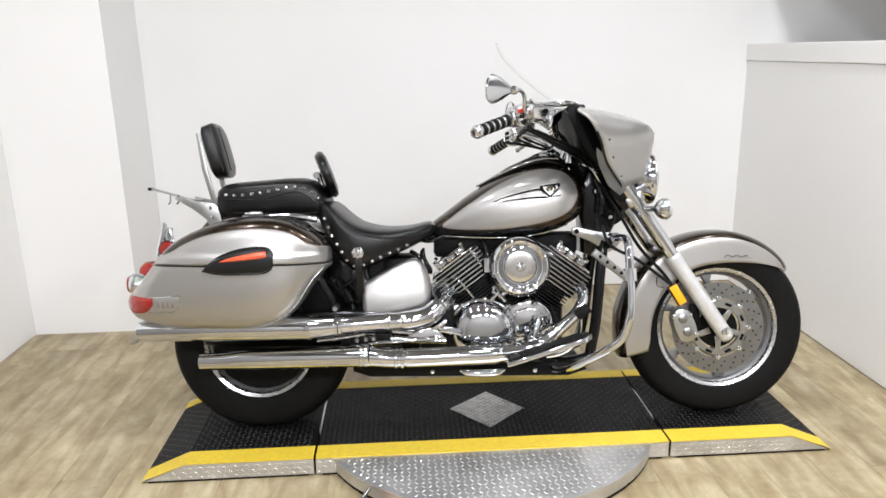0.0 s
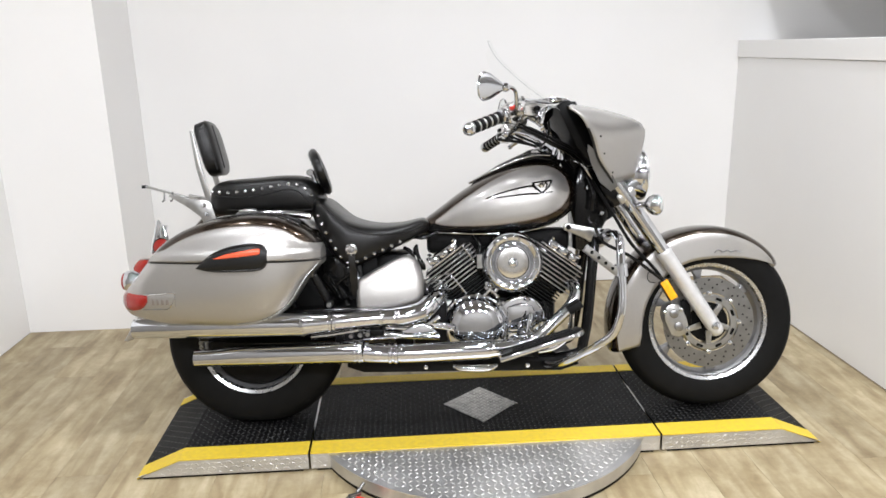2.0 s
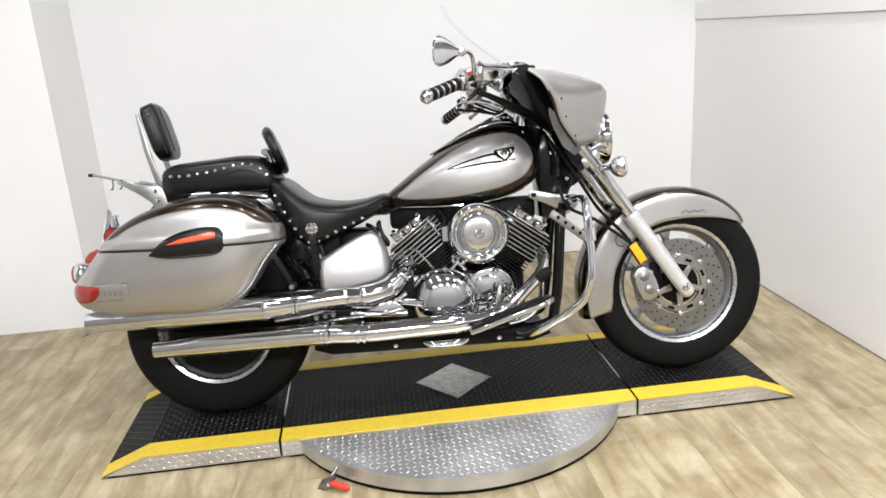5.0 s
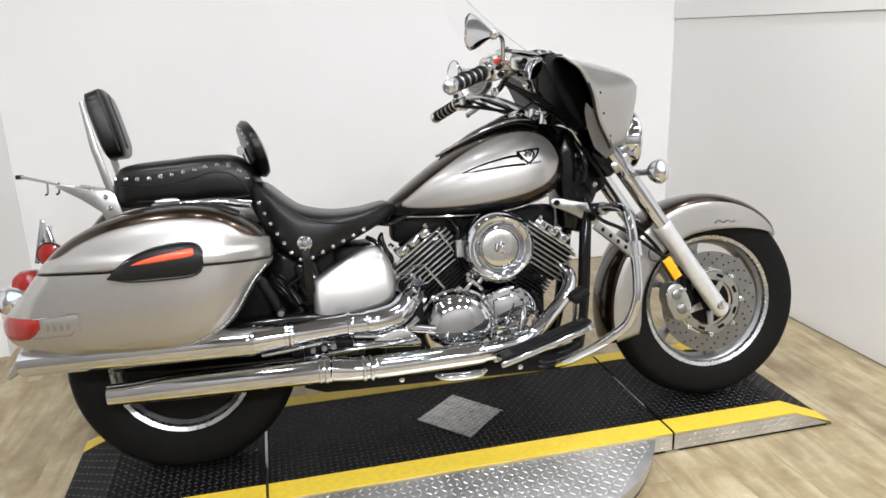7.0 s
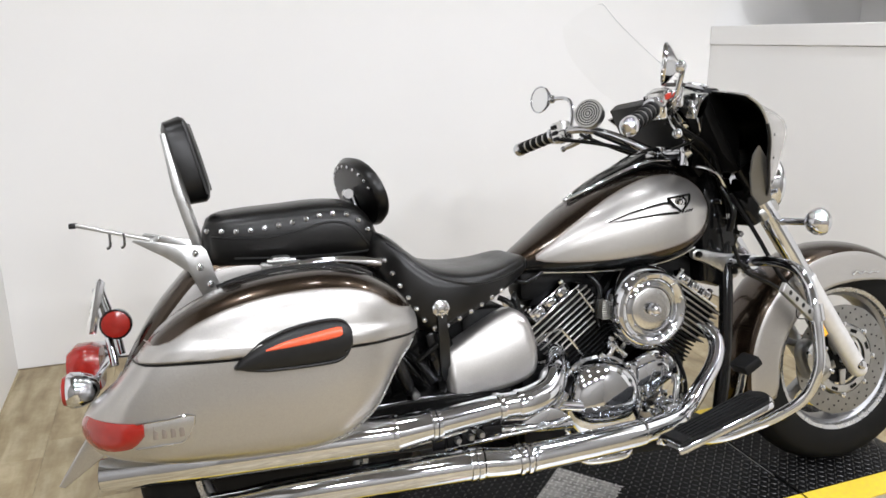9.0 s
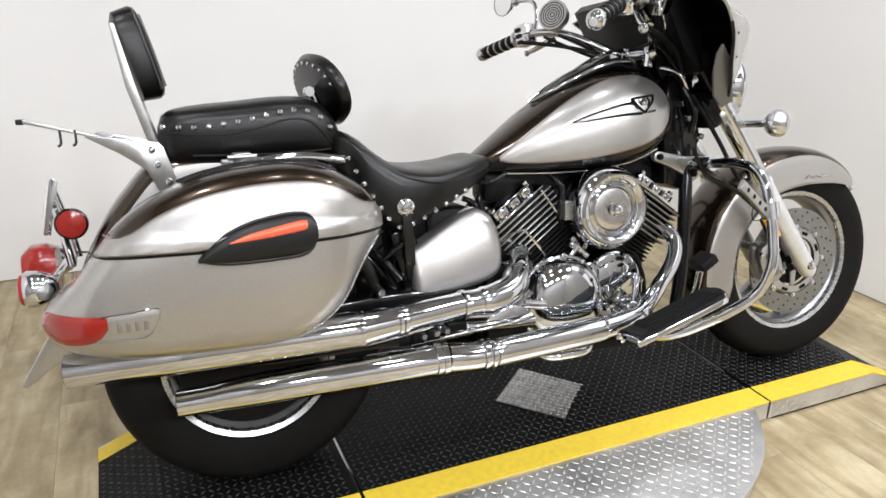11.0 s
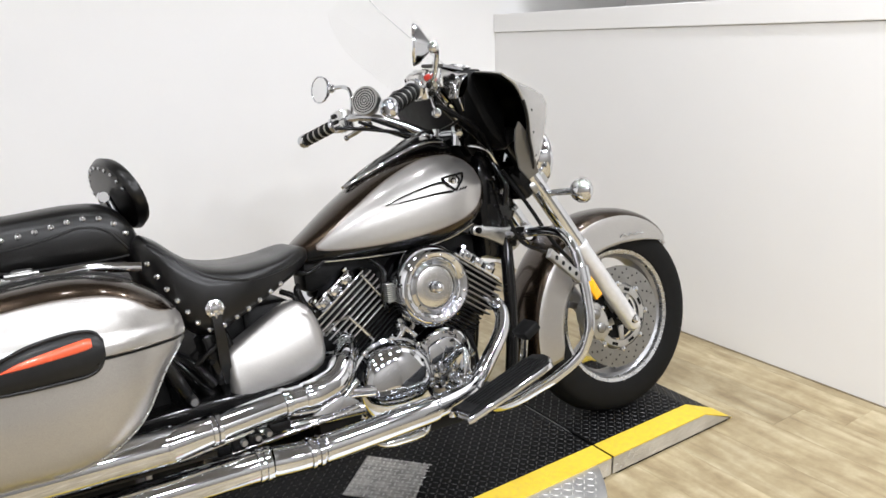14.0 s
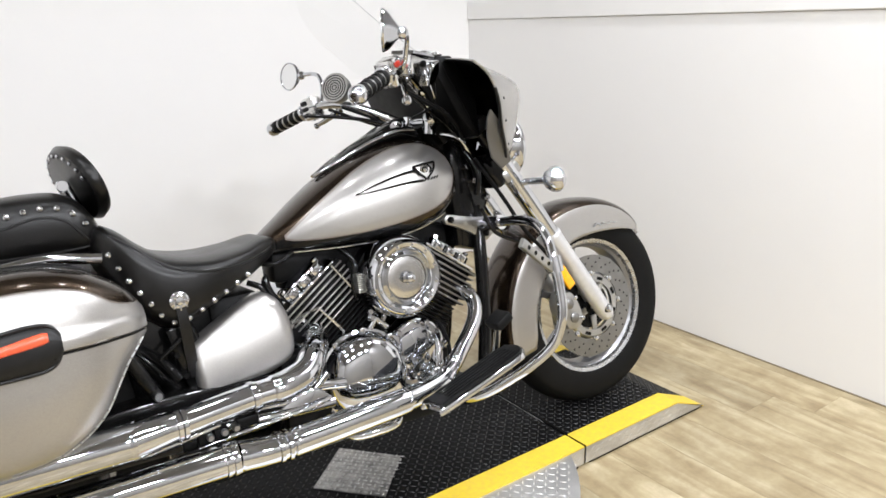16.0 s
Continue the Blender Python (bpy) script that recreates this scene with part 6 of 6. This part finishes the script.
part("fork_shroud", box((-0.03, -0.13, -0.05), (0.045, 0.13, 0.05), 0.015), BLACK, bike, "black fork shroud", at=pose(0.47, 0, 0.80, 0, -34, 0))
part("neck_cover", slab([(0.345, 0.60), (0.40, 0.58), (0.47, 0.72), (0.44, 0.88), (0.36, 0.90), (0.34, 0.80)], -0.075, 0.075, 0.015), BLACK, bike, "black steering neck cover")

# small fittings round the engine
part("coil_bracket", sweep([(-0.223, -0.10, 0.630, 0.004), (-0.228, -0.105, 0.612, 0.010), (-0.218, -0.11, 0.585, 0.007), (-0.205, -0.11, 0.555, 0.011), (-0.198, -0.105, 0.540, 0.005)], segs=14, steps=5), BLACK, bike, "gloss black coil cover")
part("exhaust_flange", lathe([(0.0, -0.09), (0.038, -0.09), (0.038, -0.112), (0.030, -0.118), (0.024, -0.112), (0.0, -0.112)], 24), CHROME, bike, "chrome exhaust port flange", at=pose(-0.165, 0, 0.472))
part("port_shadow", lathe([(0.0, -0.1125), (0.022, -0.1125), (0.022, -0.1135), (0.0, -0.1135)], 20), MATBLACK, bike, at=pose(-0.165, 0, 0.472))
part("lifter_bracket", sweep([(-0.005, -0.135, 0.418), (0.012, -0.138, 0.445), (0.033, -0.138, 0.470), (0.048, -0.138, 0.455), (0.060, -0.138, 0.440)], 0.007, 8, 0, flat=0.6), CHROME, bike, "bent chrome lifter bracket")
for rows, rad, mat in (([(-0.24, -0.09, 0.66), (-0.20, -0.12, 0.655), (-0.15, -0.10, 0.672)], 0.006, BLACK), ([(-0.27, -0.10, 0.62), (-0.24, -0.115, 0.60), (-0.235, -0.11, 0.55), (-0.26, -0.10, 0.52)], 0.007, BLACK),
                       ([(-0.02, -0.09, 0.66), (0.0, -0.12, 0.62), (-0.01, -0.12, 0.56), (0.01, -0.10, 0.50)], 0.009, BLACK), ([(-0.21, -0.13, 0.45), (-0.225, -0.135, 0.41), (-0.21, -0.14, 0.37), (-0.18, -0.14, 0.345)], 0.007, MATBLACK),
                       ([(0.222, -0.12, 0.42), (0.240, -0.13, 0.36), (0.235, -0.14, 0.31), (0.215, -0.15, 0.27)], 0.006, MATBLACK),
                       ([(0.03, -0.18, 0.262), (0.10, -0.185, 0.272), (0.17, -0.18, 0.285)], 0.007, CHROME), ([(-0.16, -0.17, 0.262), (-0.08, -0.18, 0.258), (0.0, -0.18, 0.262)], 0.006, CHROME),
                       ([(0.40, -0.13, 0.70), (0.43, -0.14, 0.63), (0.52, -0.15, 0.58), (0.64, -0.146, 0.49)], 0.006, BLACK),
                       ([(0.385, -0.10, 0.86), (0.40, -0.13, 0.80), (0.395, -0.12, 0.74)], 0.009, BLACK), ([(0.33, -0.05, 0.92), (0.37, -0.10, 0.90), (0.40, -0.10, 0.85)], 0.008, CHROME)):
    part("engine_fitting", sweep(rows, rad, 10, 5), mat, bike, "small pipe or cable at the engine")
nut = None
for x, y, z in ((-0.19, -0.128, 0.50), (-0.135, -0.128, 0.455), (0.075, -0.168, 0.425), (0.16, -0.168, 0.435), (0.195, -0.168, 0.37), (0.185, -0.168, 0.315), (0.13, -0.168, 0.285), (0.065, -0.168, 0.29), (0.215, -0.15, 0.275), (0.235, -0.15, 0.31), (0.02, -0.135, 0.49), (0.06, -0.13, 0.475), (-0.13, -0.15, 0.27), (-0.19, -0.15, 0.30), (0.40, -0.105, 0.78), (0.385, -0.10, 0.82), (0.43, -0.12, 0.73)):
    m = pose(x, y, z)
    nut = again(nut, m) if nut else part("case_bolt", lathe([(0, 0.02), (0.0085, 0.02), (0.0085, -0.004), (0.006, -0.007), (0, -0.007)], 8), CHROME, bike, at=m)
caps = None
for k in range(22):
    x = 0.20 - 0.02 * k
    m = pose(x, -0.155 + 0.02 * math.sin(k * 2.1), 0.250 + 0.012 * math.sin(k * 1.3))
    caps = again(caps, m) if caps else part("sump_bolt", lathe([(0, 0.02), (0.007, 0.02), (0.007, -0.004), (0.004, -0.006), (0, -0.006)], 8), CHROME, bike, at=m)

# swingarm, brackets and hidden black parts round the rear wheel
bm = slab([(-0.98, 0.315), (-0.76, 0.300), (-0.30, 0.295), (-0.28, 0.42), (-0.50, 0.43), (-0.98, 0.40)], -0.205, -0.125, 0.012)
part("swingarm", bm, BLACK, bike, "gloss black swingarm")
for x in (-0.93, -0.905, -0.86, -0.74):
    part("bracket_stud", rod((x, -0.21, 0.350), (x, -0.21, 0.366), 0.004, 8), CHROME, bike)
# Black disc added for the shade inside the rear wheel.
part("wheel_shade_disc", lathe([(0.0, -0.05), (0.168, -0.05), (0.172, 0.0), (0.168, 0.05), (0.0, 0.05)], 40), MATBLACK, rear_wheel, "black disc added for the shaded inside of the wheel")
bm = bmesh.new()
box((-0.42, -0.215, 0.33), (-0.22, -0.15, 0.40), 0.012, bm)
box((-0.24, -0.16, 0.24), (-0.12, -0.10, 0.44), 0.015, bm)
part("exhaust_hanger", bm, MATBLACK, bike, "black exhaust hanger")

bm = slab([(0.268, 1.100), (0.290, 1.118), (0.335, 1.116), (0.40, 1.0), (0.40, 0.90), (0.385, 0.90), (0.335, 0.96), (0.300, 1.03)], -0.165, 0.285, 0.012)
part("dash_panel", bm, MATBLACK, fairing, "black instrument panel inside the fairing")

# lower frame, sump and exhaust shields
bm = slab([(-0.48, 0.240), (0.33, 0.225), (0.345, 0.195), (0.28, 0.174), (-0.42, 0.180), (-0.48, 0.20)], -0.15, 0.12, 0.012)
part("lower_cradle", bm, MATBLACK, bike, "black lower engine cradle")
part("crossover_pipe", sweep([(-0.10, -0.17, 0.205, 0.008), (-0.07, -0.18, 0.198, 0.013), (0.02, -0.18, 0.198, 0.014), (0.05, -0.17, 0.205, 0.008)], segs=14, steps=4), CHROME, bike, "chrome crossover pipe under the engine")
for x in (-0.20, 0.16, 0.25):
    part("cradle_bolt", lathe([(0, 0.01), (0.008, 0.01), (0.008, -0.004), (0.005, -0.006), (0, -0.006)], 8), CHROME, bike, at=pose(x, -0.152, 0.198))
part("heat_shield", sweep([(-0.163, -0.198, 0.444, 0.027), (-0.175, -0.207, 0.434, 0.0335), (-0.208, -0.238, 0.411, 0.0345), (-0.265, -0.258, 0.399, 0.0345), (-0.292, -0.262, 0.398, 0.0335), (-0.300, -0.263, 0.398, 0.030)], segs=24, steps=5), CHROME, bike, "rounded chrome heat shield")
part("heat_shield", sweep([(0.02, -0.266, 0.284, 0.030), (0.0, -0.268, 0.283, 0.0325), (-0.20, -0.289, 0.281, 0.0325), (-0.275, -0.298, 0.282, 0.0325), (-0.283, -0.299, 0.282, 0.030)], segs=24, steps=5), CHROME, bike, "rounded chrome heat shield")


# ---- floor planks, last ----
ground = part("floor", box((-2.32, -5.12, -0.06), (RIGHT + 1.12, BACK + 0.12, -0.004)), SUBFLOOR, smooth=False)
tagged(ground, "light brown wood-look vinyl plank floor", "floor", kind="structure")
PW, PL = 0.182, 1.22
rng = random.Random(4)
x = -2.198
while x < RIGHT - 0.01:
    w = min(PW, RIGHT - 0.002 - x)
    y = -5.0 - rng.random() * PL
    while y < BACK - 0.01:
        a, b = max(y, -4.998), min(y + PL, BACK - 0.002)
        if b - a > 0.03:
            bm = box((x + 0.0004, a + 0.0004, -0.0035), (x + w - 0.0004, b - 0.0004, 0.0), 0)
            part("plank", bm, PLANK, ground, smooth=False, recalc=False)
        y += PL
    x += PW
